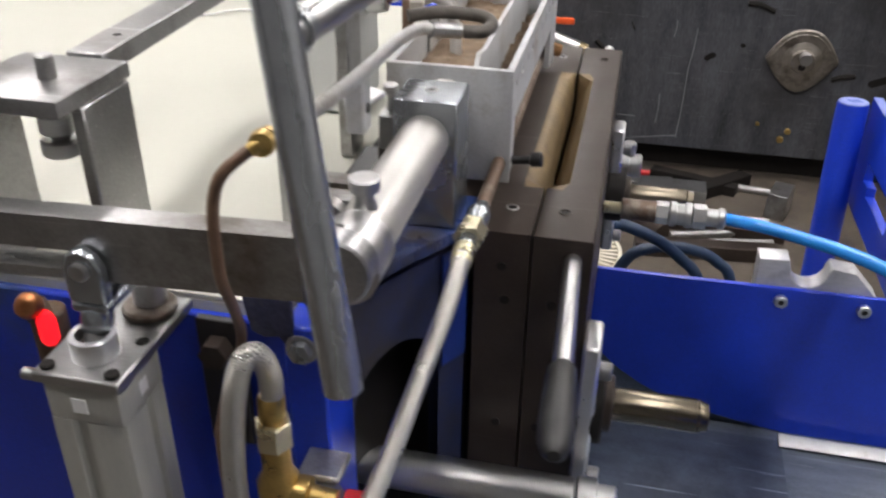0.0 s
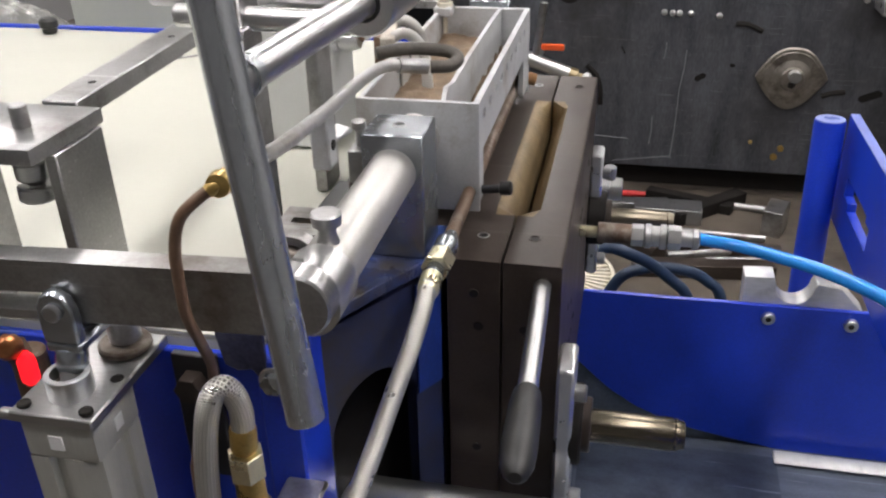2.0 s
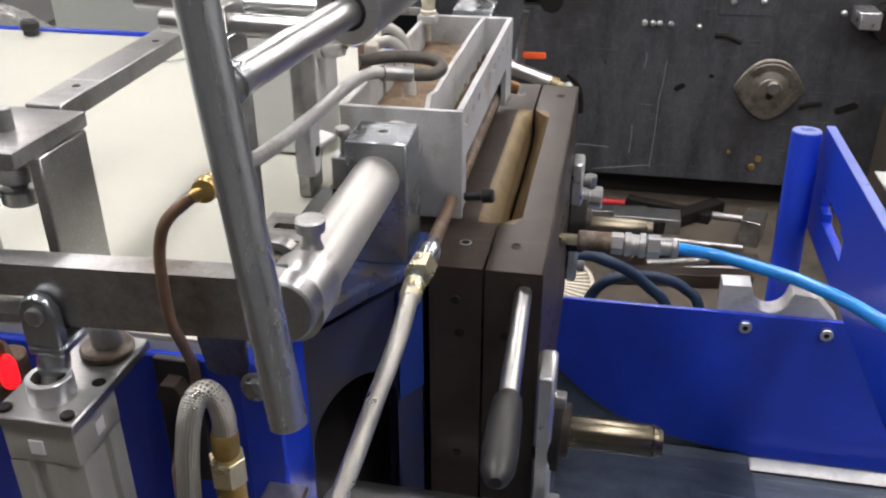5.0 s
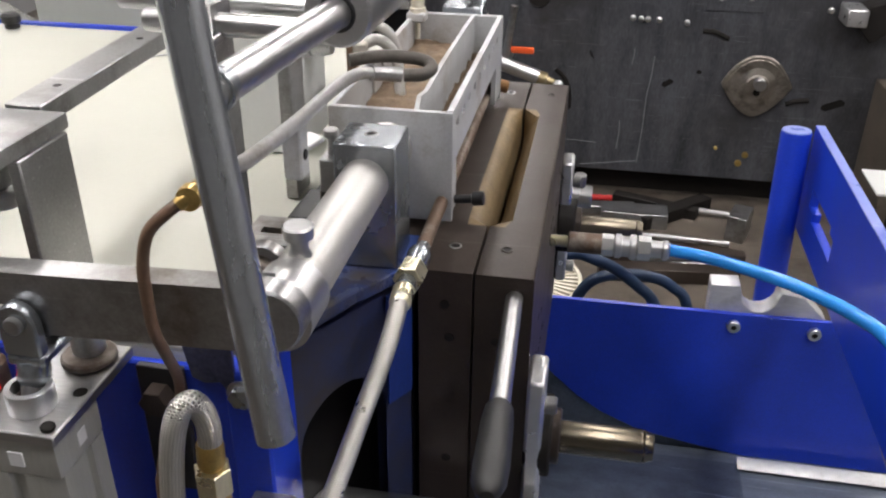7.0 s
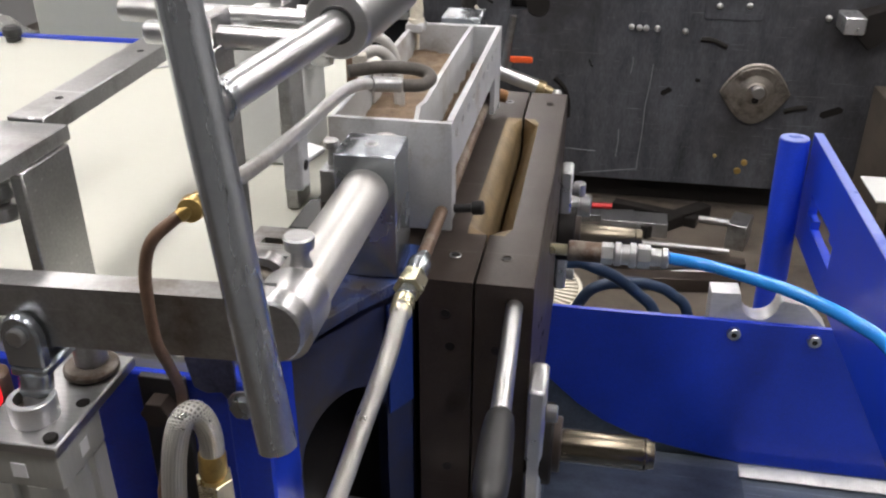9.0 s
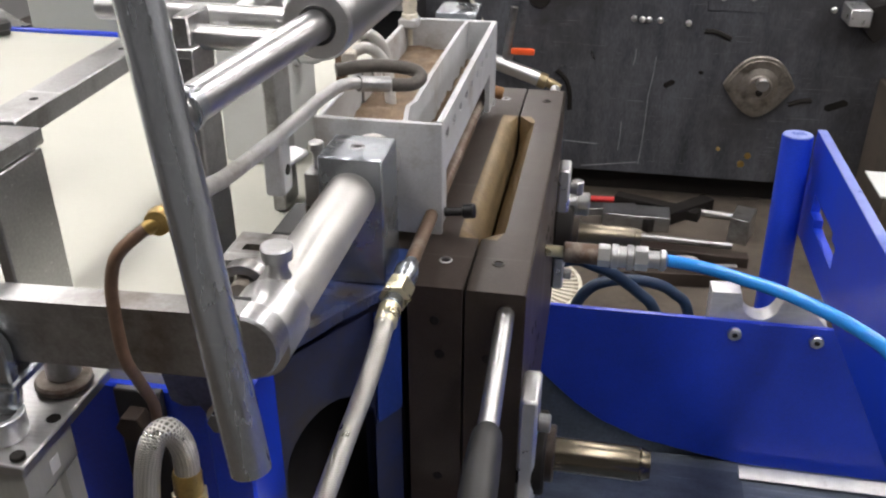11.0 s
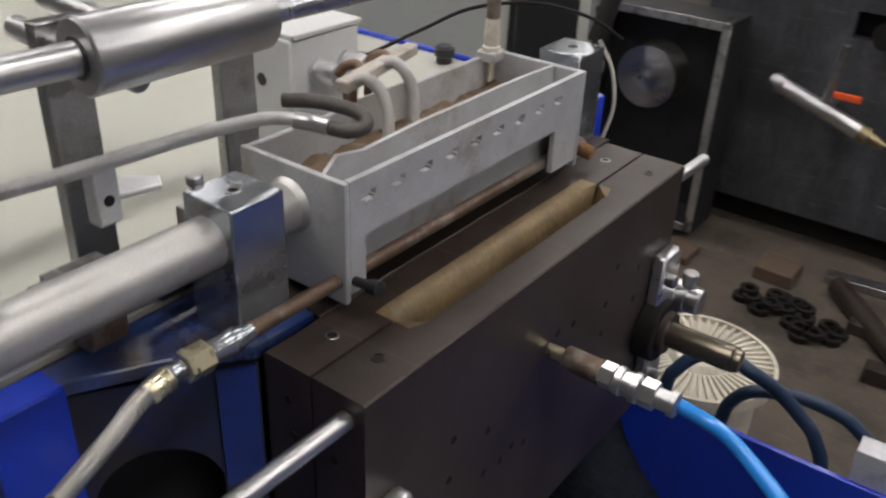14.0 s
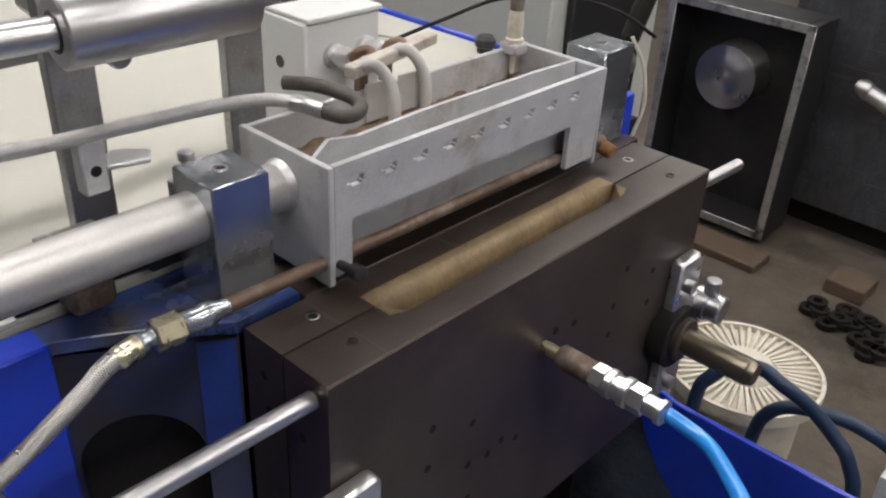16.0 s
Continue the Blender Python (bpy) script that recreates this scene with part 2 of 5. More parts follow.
def lathe(p0, p1, profile, seg=28, bm=None):
    """Turned part: profile of (distance along the axis, radius)."""
    out = bm or bmesh.new()
    p0, p1 = Vector(p0), Vector(p1)
    d = (p1 - p0).normalized()
    s, u = frame_of(d)
    rings = []
    for a, r in profile:
        c = p0 + d * a
        rings.append([out.verts.new(c + (s * math.cos(2 * math.pi * i / seg) + u * math.sin(2 * math.pi * i / seg)) * max(r, 1e-5)) for i in range(seg)])
    for r0, r1 in zip(rings, rings[1:]):
        for i in range(seg):
            j = (i + 1) % seg
            out.faces.new((r0[i], r0[j], r1[j], r1[i]))
    out.faces.new(rings[0][::-1])
    out.faces.new(rings[-1])
    return out


def rod(p0, p1, r, seg=24, bm=None, ch=None):
    n = (Vector(p1) - Vector(p0)).length
    c = min(r * 0.15, 0.0015, n * 0.3) if ch is None else ch
    return lathe(p0, p1, [(0, r - c), (c, r), (n - c, r), (n, r - c)], seg, bm)


def hexrod(p0, p1, r, bm=None):
    return rod(p0, p1, r, 6, bm, 0.0006)


def pipe_ring(p0, p1, r0, r1, seg=28, bm=None):
    """A hollow tube piece with wall between r1 (inner) and r0 (outer)."""
    out = bm or bmesh.new()
    n = (Vector(p1) - Vector(p0)).length
    p0, p1 = Vector(p0), Vector(p1)
    d = (p1 - p0).normalized()
    s, u = frame_of(d)
    prof = [(0, r1), (0, r0 - 0.0005), (0.0005, r0), (n - 0.0005, r0), (n, r0 - 0.0005), (n, r1)]
    rings = [[out.verts.new(p0 + d * a + (s * math.cos(2 * math.pi * i / seg) + u * math.sin(2 * math.pi * i / seg)) * r) for i in range(seg)] for a, r in prof]
    for k in range(len(rings)):
        r0_, r1_ = rings[k], rings[(k + 1) % len(rings)]
        for i in range(seg):
            j = (i + 1) % seg
            out.faces.new((r0_[i], r0_[j], r1_[j], r1_[i]))
    return out


def spline(points, per=10):
    P = [Vector(p) for p in points]
    P = [P[0] * 2 - P[1]] + P + [P[-1] * 2 - P[-2]]
    out = []
    for i in range(1, len(P) - 2):
        a, b, c, d = P[i - 1:i + 3]
        for k in range(per):
            t = k / per
            out.append(0.5 * (2 * b + (c - a) * t + (2 * a - 5 * b + 4 * c - d) * t * t + (3 * b - a - 3 * c + d) * t ** 3))
    out.append(P[-2])
    return out


def hose(points, r, seg=16, per=10, bm=None, uv=False):
    out = bm or bmesh.new()
    pts = spline(points, per)
    rings, s = [], None
    run, runs = 0.0, []
    for i, p in enumerate(pts):
        d = (pts[min(i + 1, len(pts) - 1)] - pts[max(i - 1, 0)]).normalized()
        if s is None:
            s = frame_of(d)[0]
        s = (s - d * s.dot(d)).normalized()
        u = s.cross(d)
        if i:
            run += (p - pts[i - 1]).length
        runs.append(run)
        rings.append([out.verts.new(p + (s * math.cos(2 * math.pi * k / seg) + u * math.sin(2 * math.pi * k / seg)) * r) for k in range(seg)])
    lay = out.loops.layers.uv.new("UVMap") if uv else None
    for a in range(len(rings) - 1):
        for k in range(seg):
            j = (k + 1) % seg
            f = out.faces.new((rings[a][k], rings[a][j], rings[a + 1][j], rings[a + 1][k]))
            if uv:
                for lp, (q, w) in zip(f.loops, ((k, a), (k + 1, a), (k + 1, a + 1), (k, a + 1))):
                    lp[lay].uv = (q / seg, runs[w])
    out.faces.new(rings[0][::-1])
    out.faces.new(rings[-1])
    return out


def prism(poly, axis, a0, a1, bevel=0.0, bm=None):
    """A polygon of (u, v) extruded along an axis. x: (y, z); y: (x, z); z: (x, y)."""
    b = bmesh.new()

    def at(u, v, a):
        return {"x": (a, u, v), "y": (u, a, v), "z": (u, v, a)}[axis]
    lo = [b.verts.new(at(u, v, a0)) for u, v in poly]
    hi = [b.verts.new(at(u, v, a1)) for u, v in poly]
    n = len(poly)
    b.faces.new(lo)
    b.faces.new(hi[::-1])
    for i in range(n):
        j = (i + 1) % n
        b.faces.new((lo[i], hi[i], hi[j], lo[j]))
    bmesh.ops.recalc_face_normals(b, faces=b.faces)
    if bevel:
        es = [e for e in b.edges if len(e.link_faces) == 2 and e.calc_face_angle(0) > 0.5]
        bmesh.ops.bevel(b, geom=es, offset=bevel, segments=1, affect="EDGES")
    return join(bm, b) if bm else b


def pierced(axis, us, vs, hole, a0, a1):
    """A plate on a grid of cells with holes right through. hole(u, v) at a cell's middle tells which are left out."""
    b = bmesh.new()

    def at(u, v, a):
        return {"x": (a, u, v), "y": (u, a, v), "z": (u, v, a)}[axis]
    V = {}

    def vert(i, j, a):
        k = (i, j, a)
        if k not in V:
            V[k] = b.verts.new(at(us[i], vs[j], a))
        return V[k]
    nu, nv = len(us) - 1, len(vs) - 1
    solid = [[not hole((us[i] + us[i + 1]) / 2, (vs[j] + vs[j + 1]) / 2) for j in range(nv)] for i in range(nu)]
    for i in range(nu):
        for j in range(nv):
            if not solid[i][j]:
                continue
            for a in (a0, a1):
                b.faces.new((vert(i, j, a), vert(i + 1, j, a), vert(i + 1, j + 1, a), vert(i, j + 1, a)))
            for di, dj, q in ((-1, 0, ((i, j), (i, j + 1))), (1, 0, ((i + 1, j), (i + 1, j + 1))), (0, -1, ((i, j), (i + 1, j))), (0, 1, ((i, j + 1), (i + 1, j + 1)))):
                ii, jj = i + di, j + dj
                if not (0 <= ii < nu and 0 <= jj < nv) or not solid[ii][jj]:
                    b.faces.new((vert(*q[0], a0), vert(*q[1], a0), vert(*q[1], a1), vert(*q[0], a1)))
    return b


# ---------- the room ----------
ZP = 0.483     # base plate in front of the blue panel
YW = 2.75      # dark steel wall
single("floor", box(-4, 4, -3.5, 7.5, -0.1, 0, 0), M_BENCH, "oily brown-grey workshop floor strewn with scrap", "floor", kind="structure")
# Unseen shell added around the machine; its grey sets the fill light.
single("ceiling", box(-4, 4, -3.5, 7.5, 3.0, 3.1, 0), M_WALLPAINT, "unseen grey ceiling added to carry the lamps", "ceiling", kind="structure")
single("wall_south", box(-4, 4, -3.6, -3.5, 0, 3, 0), M_WALLPAINT, "unseen grey wall added to close the room and bounce light", "wall", kind="structure")
single("wall_north", box(-4, 4, 7.5, 7.6, 0, 3, 0), M_WALLPAINT, "unseen grey wall added to close the room and bounce light", "wall", kind="structure")
single("wall_west", box(-4.1, -4, -3.5, 7.5, 0, 3, 0), M_WALLPAINT, "unseen grey wall added to close the room and bounce light", "wall", kind="structure")
single("wall_east", box(4, 4.1, -3.5, 7.5, 0, 3, 0), M_WALLPAINT, "unseen grey wall added to close the room and bounce light", "wall", kind="structure")


def ceiling_lamp(x, y):
    t = thing("ceiling_lamp", "unseen fluorescent ceiling lamp with a glowing diffuser, placed to suit the lighting", "lamp", (x, y, 2.94), "ceiling lamps")
    part("housing", box(x - 0.16, x + 0.16, y - 0.75, y + 0.75, 2.95, 3.0, 0.004), M_WHITE, t)
    part("diffuser", box(x - 0.13, x + 0.13, y - 0.72, y + 0.72, 2.925, 2.95, 0.004), M_LAMP, t)


# Unseen lamps; the far row is added for reflections on upward faces.
for x in (-2.3, -0.7, 0.9, 2.5):
    for y in (-0.3, 2.15, 5.2):
        ceiling_lamp(x, y)

# dark steel wall of a big tank, standing a hand's width over the floor
# Its unseen top is kept low so the far lamps shine over.
single("wall_steel", pierced("y", [-0.75, -0.26, -0.15, 3.9], [0.11, 0.775, 0.86, 1.45], lambda u, v: -0.26 < u < -0.15 and 0.775 < v < 0.86, YW, YW + 0.04), M_WALL,
       "tall dark mill-steel wall with scratches and bolts", "wall", kind="structure")
# Black slab paints in the shade of the gap below the wall.
single("gap_shade_slab", box(-0.75, 3.9, YW + 0.08, YW + 0.2, 0, 1.2, 0.002), M_VOID, "black slab standing in for the shaded gap under the steel wall", "plinth", kind="structure")
single("base_plate", box(-0.05, 1.6, -0.9, 0.6239, ZP - 0.04, ZP, 0.002), M_SHEET, "smeared bluish steel base plate of the machine", "plate", kind="structure")
single("base_support", box(0.0, 1.5, -0.8, 0.55, 0, ZP - 0.04, 0.002), M_WALL, "dark steel support under the base plate", "base", kind="structure")

# ---------- blue machine bed with the cream table ----------
bed = thing("machine_bed", "blue enamelled machine bed with grimy bracket and stains", "machine", (-0.7, 0.2, 0))
part("front_panel", box(-1.4, -0.126, -0.163, -0.155, 0.0, 1.148, 0.002), M_BLUE, bed)
# Solid near-black body stands in for the bed's shaded hollow.
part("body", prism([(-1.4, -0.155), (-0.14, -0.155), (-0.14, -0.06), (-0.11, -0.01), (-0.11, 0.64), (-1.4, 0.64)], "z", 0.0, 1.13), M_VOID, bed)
part("corner_post", box(-0.150, -0.120, -0.166, -0.112, 0.55, 1.150, 0.002), M_BLUE, bed)
part("top_plate", prism([(-0.150, -0.155), (-0.126, -0.155), (-0.122, -0.109), (-0.090, -0.049), (-0.066, -0.012), (-0.055, 0.0), (-0.055, 0.06), (-0.150, 0.06)], "z", 1.138, 1.150, 0.001), M_BLUEOLD, bed,
     "grimy blue top plate with oil stains")


def arch_plate(p, q, z0, z1, ac, ar, az, th):
    """An upright plate from p to q in plan with a round-headed opening: centre at ac along it, radius ar, springing at az."""
    p, q = Vector((*p, 0)), Vector((*q, 0))
    d = (q - p).normalized()
    n = Vector((d.y, -d.x, 0))
    ln = (q - p).length
    N = 14
    b = bmesh.new()
    inner = [(ac - ar, z0)] + [(ac - ar * math.cos(math.pi * i / N), az + ar * math.sin(math.pi * i / N)) for i in range(N + 1)] + [(ac + ar, z0)]
    outer = [(0, z0), (0, az)] + [(ln * i / (N - 2), z1) for i in range(N - 1)] + [(ln, az), (ln, z0)]
    outer = outer[:len(inner)] if len(outer) > len(inner) else outer
    for off in (0, th):
        I = [b.verts.new(p + d * u + n * off + Vector((0, 0, z))) for u, z in inner]
        O = [b.verts.new(p + d * u + n * off + Vector((0, 0, z))) for u, z in outer]
        for i in range(len(inner) - 1):
            b.faces.new((I[i], I[i + 1], O[i + 1], O[i]))
    bmesh.ops.remove_doubles(b, verts=b.verts, dist=1e-6)
    return b


# Top plate carried on under the trough, dark brown instead of blue.
part("rear_top_plate", box(-0.150, -0.049, 0.0605, 0.54, 1.138, 1.149, 0.001), M_MOULD, bed)
# Near-black strip stands in for the shaded gap beside the table.
part("gap_shade_strip", box(-0.166, -0.1505, -0.12, 0.50, 1.1602, 1.168, 0.001), M_VOID, bed)
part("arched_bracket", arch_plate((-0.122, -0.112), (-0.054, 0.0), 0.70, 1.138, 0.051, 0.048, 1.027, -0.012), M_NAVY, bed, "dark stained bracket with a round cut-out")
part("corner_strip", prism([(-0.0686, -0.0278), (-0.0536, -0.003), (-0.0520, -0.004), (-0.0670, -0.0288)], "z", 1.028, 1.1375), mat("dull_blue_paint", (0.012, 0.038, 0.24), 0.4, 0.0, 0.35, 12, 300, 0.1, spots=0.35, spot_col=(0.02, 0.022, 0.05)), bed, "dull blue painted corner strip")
# Rib coloured near black to stand in for shade beside the bracket.
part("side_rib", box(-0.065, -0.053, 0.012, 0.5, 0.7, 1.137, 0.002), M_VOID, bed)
part("rear_rim", box(-1.4, -0.15, 0.640, 0.648, 1.05, 1.164, 0.002), M_BLUE, bed)
ct = thing("cream_table", "smooth cream laminate sheet on the blue machine bed", "table top", (-0.776, 0.2425, 1.131))
part("board", box(-1.4, -0.152, -0.154, 0.639, 1.131, 1.1555, 0.002), M_CREAM, ct)
b = bmesh.new()
grid_ = [[b.verts.new((-1.4 + 1.248 * i / 90, -0.154 + 0.793 * j / 60, 1.1583 + 0.0017 * noise.noise(Vector((i * 0.045, j * 0.16, 2.0))) + 0.0004 * noise.noise(Vector((i * 0.2, j * 0.4, 7.0))))) for i in range(91)] for j in range(61)]
for j in range(60):
    for i in range(90):
        b.faces.new((grid_[j][i], grid_[j][i + 1], grid_[j + 1][i + 1], grid_[j + 1][i]))
ed_ = [b.verts.new((v.co.x, v.co.y, 1.1556)) for v in grid_[0]]
for i in range(90):
    b.faces.new((ed_[i], ed_[i + 1], grid_[0][i + 1], grid_[0][i]))
ed_ = [b.verts.new((r_[-1].co.x, r_[-1].co.y, 1.1556)) for r_ in grid_]
for j in range(60):
    b.faces.new((ed_[j], ed_[j + 1], grid_[j + 1][-1], grid_[j][-1]))
part("laminate_sheet", b, M_CREAM, ct, "slightly wavy cream laminate sheet")
bolt = thing("panel_bolt", "zinc hexagon bolt in the blue front panel", "bolt", (-0.136, -0.166, 1.1335))
part("head", hexrod((-0.136, -0.166, 1.1335), (-0.136, -0.174, 1.1335), 0.009), M_ZINC, bolt)
part("washer", rod((-0.136, -0.1662, 1.1335), (-0.136, -0.1685, 1.1335), 0.0115), M_STEEL, bolt)
patch = single("tape_patch", prism([(-0.176, 1.166), (-0.172, 1.143), (-0.163, 1.139), (-0.152, 1.141), (-0.147, 1.134), (-0.141, 1.136), (-0.1405, 1.172), (-0.176, 1.172)], "y", -0.1668, -0.1635, 0.0004), mat("greasy_clear_tape", (0.05, 0.055, 0.11), 0.22, 0.1, 0.6, 60, 300, 0.5, spots=0.5, spot_col=(0.11, 0.11, 0.13)), "greasy clear tape patch on the blue panel edge", "tape")


for x, y in ((-0.825, 0.612), (-0.345, 0.612)):
    part("knob", lathe((x, y, 1.1605), (x, y, 1.2), [(0, 0.0115), (0.007, 0.0115), (0.009, 0.0145), (0.019, 0.0145), (0.023, 0.010)]), M_BLACK, bed, "small black plastic clamping knob")

single("table_wire", hose([(-0.549, 0.490, 1.162), (-0.520, 0.512, 1.162), (-0.507, 0.524, 1.1635), (-0.485, 0.545, 1.162), (-0.42, 0.575, 1.162)], 0.0016, seg=8), M_DULL, "thin grey wire lying across the cream sheet", "wire")

# ---------- split mould ----------
MB = 0.835


def loft(sections, ys, pocket, name, parent, label):
    b = bmesh.new()
    rings = [[b.verts.new((x, y, z)) for x, z in s] for s, y in zip(sections, ys)]
    n = len(sections[0])
    for k, (r0, r1) in enumerate(zip(rings, rings[1:])):
        for i in range(n):
            j = (i + 1) % n
            f = b.faces.new((r0[i], r0[j], r1[j], r1[i]))
            f.material_index = 1 if i in pocket and 0 < k < len(ys) - 2 else 0
    b.faces.new(rings[0][::-1])
    b.faces.new(rings[-1])
    return part(name, b, [M_MOULD, M_CAVITY], parent, label)


YS = [0.0, 0.090, 0.106, 0.402, 0.418, 0.525]
mf = thing("fixed_mould_half", "dark oiled steel mould half with heat-stained pouring pocket", "mould", (-0.025, 0.26, MB))
flat = [(-0.001, MB), (-0.001, 1.10), (-0.001, 1.135), (-0.001, 1.1492), (-0.001, 1.15), (-0.019, 1.15), (-0.0455, 1.15), (-0.047, 1.1485), (-0.047, MB)]
cut = [(-0.001, MB), (-0.001, 1.095), (-0.002, 1.118), (-0.0055, 1.134), (-0.012, 1.1445), (-0.020, 1.15), (-0.0455, 1.15), (-0.047, 1.1485), (-0.047, MB)]
loft([flat, flat, cut, cut, flat, flat], YS, (1, 2, 3, 4), "plate", mf, "")
mm = thing("moving_mould_half", "dark brown steel mould half closed against its fixed partner", "mould", (0.025, 0.26, MB))
flat = [(0.001, MB), (0.001, 1.09), (0.001, 1.12), (0.001, 1.1492), (0.0015, 1.15), (0.015, 1.15), (0.0485, 1.15), (0.050, 1.1485), (0.050, MB)]
cut = [(0.001, MB), (0.001, 1.100), (0.004, 1.118), (0.0105, 1.131), (0.0185, 1.1465), (0.0208, 1.15), (0.0485, 1.15), (0.050, 1.1485), (0.050, MB)]
loft([flat, flat, cut, cut, flat, flat], YS, (1, 2, 3, 4), "plate", mm, "")
for par, x, y in ((mf, -0.023, 0.046), (mm, 0.022, 0.047), (mf, -0.023, 0.479), (mm, 0.029, 0.479)):
    rim_ = part("screw_rim", pipe_ring((x, y, 1.1498), (x, y, 1.1508), 0.0056, 0.0042), M_STEEL if par is mf else M_MOULD, par)
    # Black disc in place of the shade inside the tapped hole.
    part("tapped_hole_disc", rod((x, y, 1.145), (x, y, 1.1504), 0.0042, 16), M_VOID, rim_)
# Holes are not cut: black discs paint in their shaded depth.
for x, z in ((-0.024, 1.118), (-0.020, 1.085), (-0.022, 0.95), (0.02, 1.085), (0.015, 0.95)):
    part("drilled_hole_disc", rod((x, 0.004, z), (x, -0.0005, z), 0.0045, 14), M_VOID, mf if x < 0 else mm)
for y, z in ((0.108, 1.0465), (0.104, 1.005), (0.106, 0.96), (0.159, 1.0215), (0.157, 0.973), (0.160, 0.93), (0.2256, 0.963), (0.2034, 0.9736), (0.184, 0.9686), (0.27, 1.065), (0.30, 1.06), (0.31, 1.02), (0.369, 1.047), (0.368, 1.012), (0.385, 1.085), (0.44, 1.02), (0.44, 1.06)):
    part("drilled_hole_disc", rod((0.046, y, z), (0.0503, y, z), 0.0044, 14), M_VOID, mm)


def guide_pin(y, z):
    g = thing("guide_pin", "brass-tinted hardened guide pin in a dark flanged bush", "guide pin", (0.07, y, z), "guide pins")
    part("flange", lathe((0.0503, y, z), (0.1, y, z), [(0, 0.036), (0.002, 0.038), (0.022, 0.038), (0.024, 0.036)], 32), M_VOID, g)
    part("bush", rod((0.072, y, z), (0.082, y, z), 0.026, 28), M_MOULD, g)
    part("pin", lathe((0.070, y, z), (0.166, y, z), [(0, 0.0155), (0.085, 0.0155), (0.0865, 0.0145), (0.088, 0.0155), (0.092, 0.0135), (0.096, 0.0125)], 28), mat("straw_tempered_steel", (0.19, 0.165, 0.125), 0.27, 0.95, 0.35, 20, 500, 0.04, stretch=(0.3, 2, 2), spots=0.3, spot_col=(0.13, 0.11, 0.08)), g)


guide_pin(0.024, 0.972)
guide_pin(0.490, 0.960)


def pull_handle(y0, y1, z0, z1, x0, x1):
    h = thing("pull_handle", "steel rod handle with a worn black rubber grip", "handle", (x0, y0, z0), "mould handles")
    a, b = Vector((x0, y0, z0)), Vector((x1, y1, z1))
    d = (b - a).normalized()
    part("stem", rod(a, a + d * min(0.19, (b - a).length), 0.0072), M_CHROME, h)
    part("collar", rod(a - d * 0.001, a + d * 0.004, 0.0076), M_MOULD, h)
    return h, a, d


h, a, d = pull_handle(0.001, -0.295, 1.1315, 1.1483, 0.0343, 0.0466)
part("grip", lathe(a + d * 0.157, a + d * 0.275, [(0, 0.0080), (0.004, 0.0098), (0.02, 0.0110), (0.060, 0.0116), (0.076, 0.0108), (0.085, 0.008), (0.089, 0.004)]), mat("worn_black_rubber", (0.02, 0.02, 0.02), 0.45, 0.0, 0.5, 40, 300, 0.2, spots=0.25, spot_col=(0.12, 0.12, 0.12)), h)
pull_handle(0.526, 0.645, 1.118, 1.1125, 0.030, 0.030)

# yoke plates that tie the moving half to its bar
for y0, y1, z0, z1, xx in ((-0.014, 0.038, 0.885, 1.056, 0.0), (0.478, 0.525, 0.875, 1.057, 0.0)):
    k = thing("yoke_plate", "bright sawn aluminium yoke plate bolted to the mould", "bracket", (0.06, y0, z0), "yoke plates")
    plate_ = part("plate", prism([(y0, z0), (y1, z0), (y1, z1 - 0.006), (y1 - 0.006, z1), (y0, z1)], "x", 0.0503, 0.066, 0.0028), M_ALU, k)
    for zz in (z1 - 0.03, z0 + 0.02):
        part("screw", rod((0.066, y0 + 0.013, zz), (0.077, y0 + 0.013, zz), 0.008, 18), M_STEEL, plate_)
bar = thing("tie_bar", "polished steel tie bar with a shiny end nut", "bar", (0, -0.045, 0.9))
part("shaft", rod((-0.16, -0.042, 0.912), (0.058, -0.042, 0.912), 0.0185, 32), M_CHROME, bar)
part("end_nut", lathe((0.058, -0.042, 0.912), (0.1, -0.042, 0.912), [(0, 0.019), (0.002, 0.021), (0.018, 0.021), (0.019, 0.0165), (0.034, 0.0165), (0.036, 0.0145)], 32), M_CHROME, bar)
bar = thing("tie_bar", "polished steel tie bar with a shiny end nut", "bar", (0, 0.54, 0.9))
part("shaft", rod((-0.16, 0.545, 0.980), (0.058, 0.545, 0.980), 0.013, 32), M_CHROME, bar)
part("end_nut", lathe((0.058, 0.545, 0.980), (0.1, 0.545, 0.980), [(0, 0.017), (0.002, 0.019), (0.018, 0.019), (0.019, 0.0165), (0.034, 0.0165), (0.036, 0.0145)], 32), M_CHROME, bar)
part("side_screw", rod((0.075, 0.545, 0.995), (0.075, 0.545, 1.015), 0.009, 18), M_STEEL, bar)

# ---------- air fitting and hose ----------
ft = thing("air_coupling", "nickel quick coupling with dark steel nipple and brass tip", "coupling", (0.05, 0.252, 1.057))
ax = lambda x: (x, 0.252, 1.0575)
part("brass_tip", rod(ax(0.0503), ax(0.072), 0.0065), M_PALEBRASS, ft)
part("sleeve", rod(ax(0.070), ax(0.108), 0.0115), M_RUST, ft)
part("hex_nut", hexrod(ax(0.107), ax(0.120), 0.0125), M_CHROME, ft)
part("coupling_body", lathe(ax(0.120), ax(0.16), [(0, 0.009), (0.002, 0.0135), (0.008, 0.0135), (0.009, 0.0115), (0.017, 0.0115), (0.018, 0.0140), (0.024, 0.0140), (0.026, 0.010)]), M_CHROME, ft)
part("hex_nut", hexrod(ax(0.146), ax(0.160), 0.0135), M_CHROME, ft)
part("hose_nut", lathe(ax(0.160), ax(0.182), [(0, 0.0095), (0.012, 0.0095), (0.013, 0.0115), (0.018, 0.0115), (0.020, 0.008)]), M_CHROME, ft)
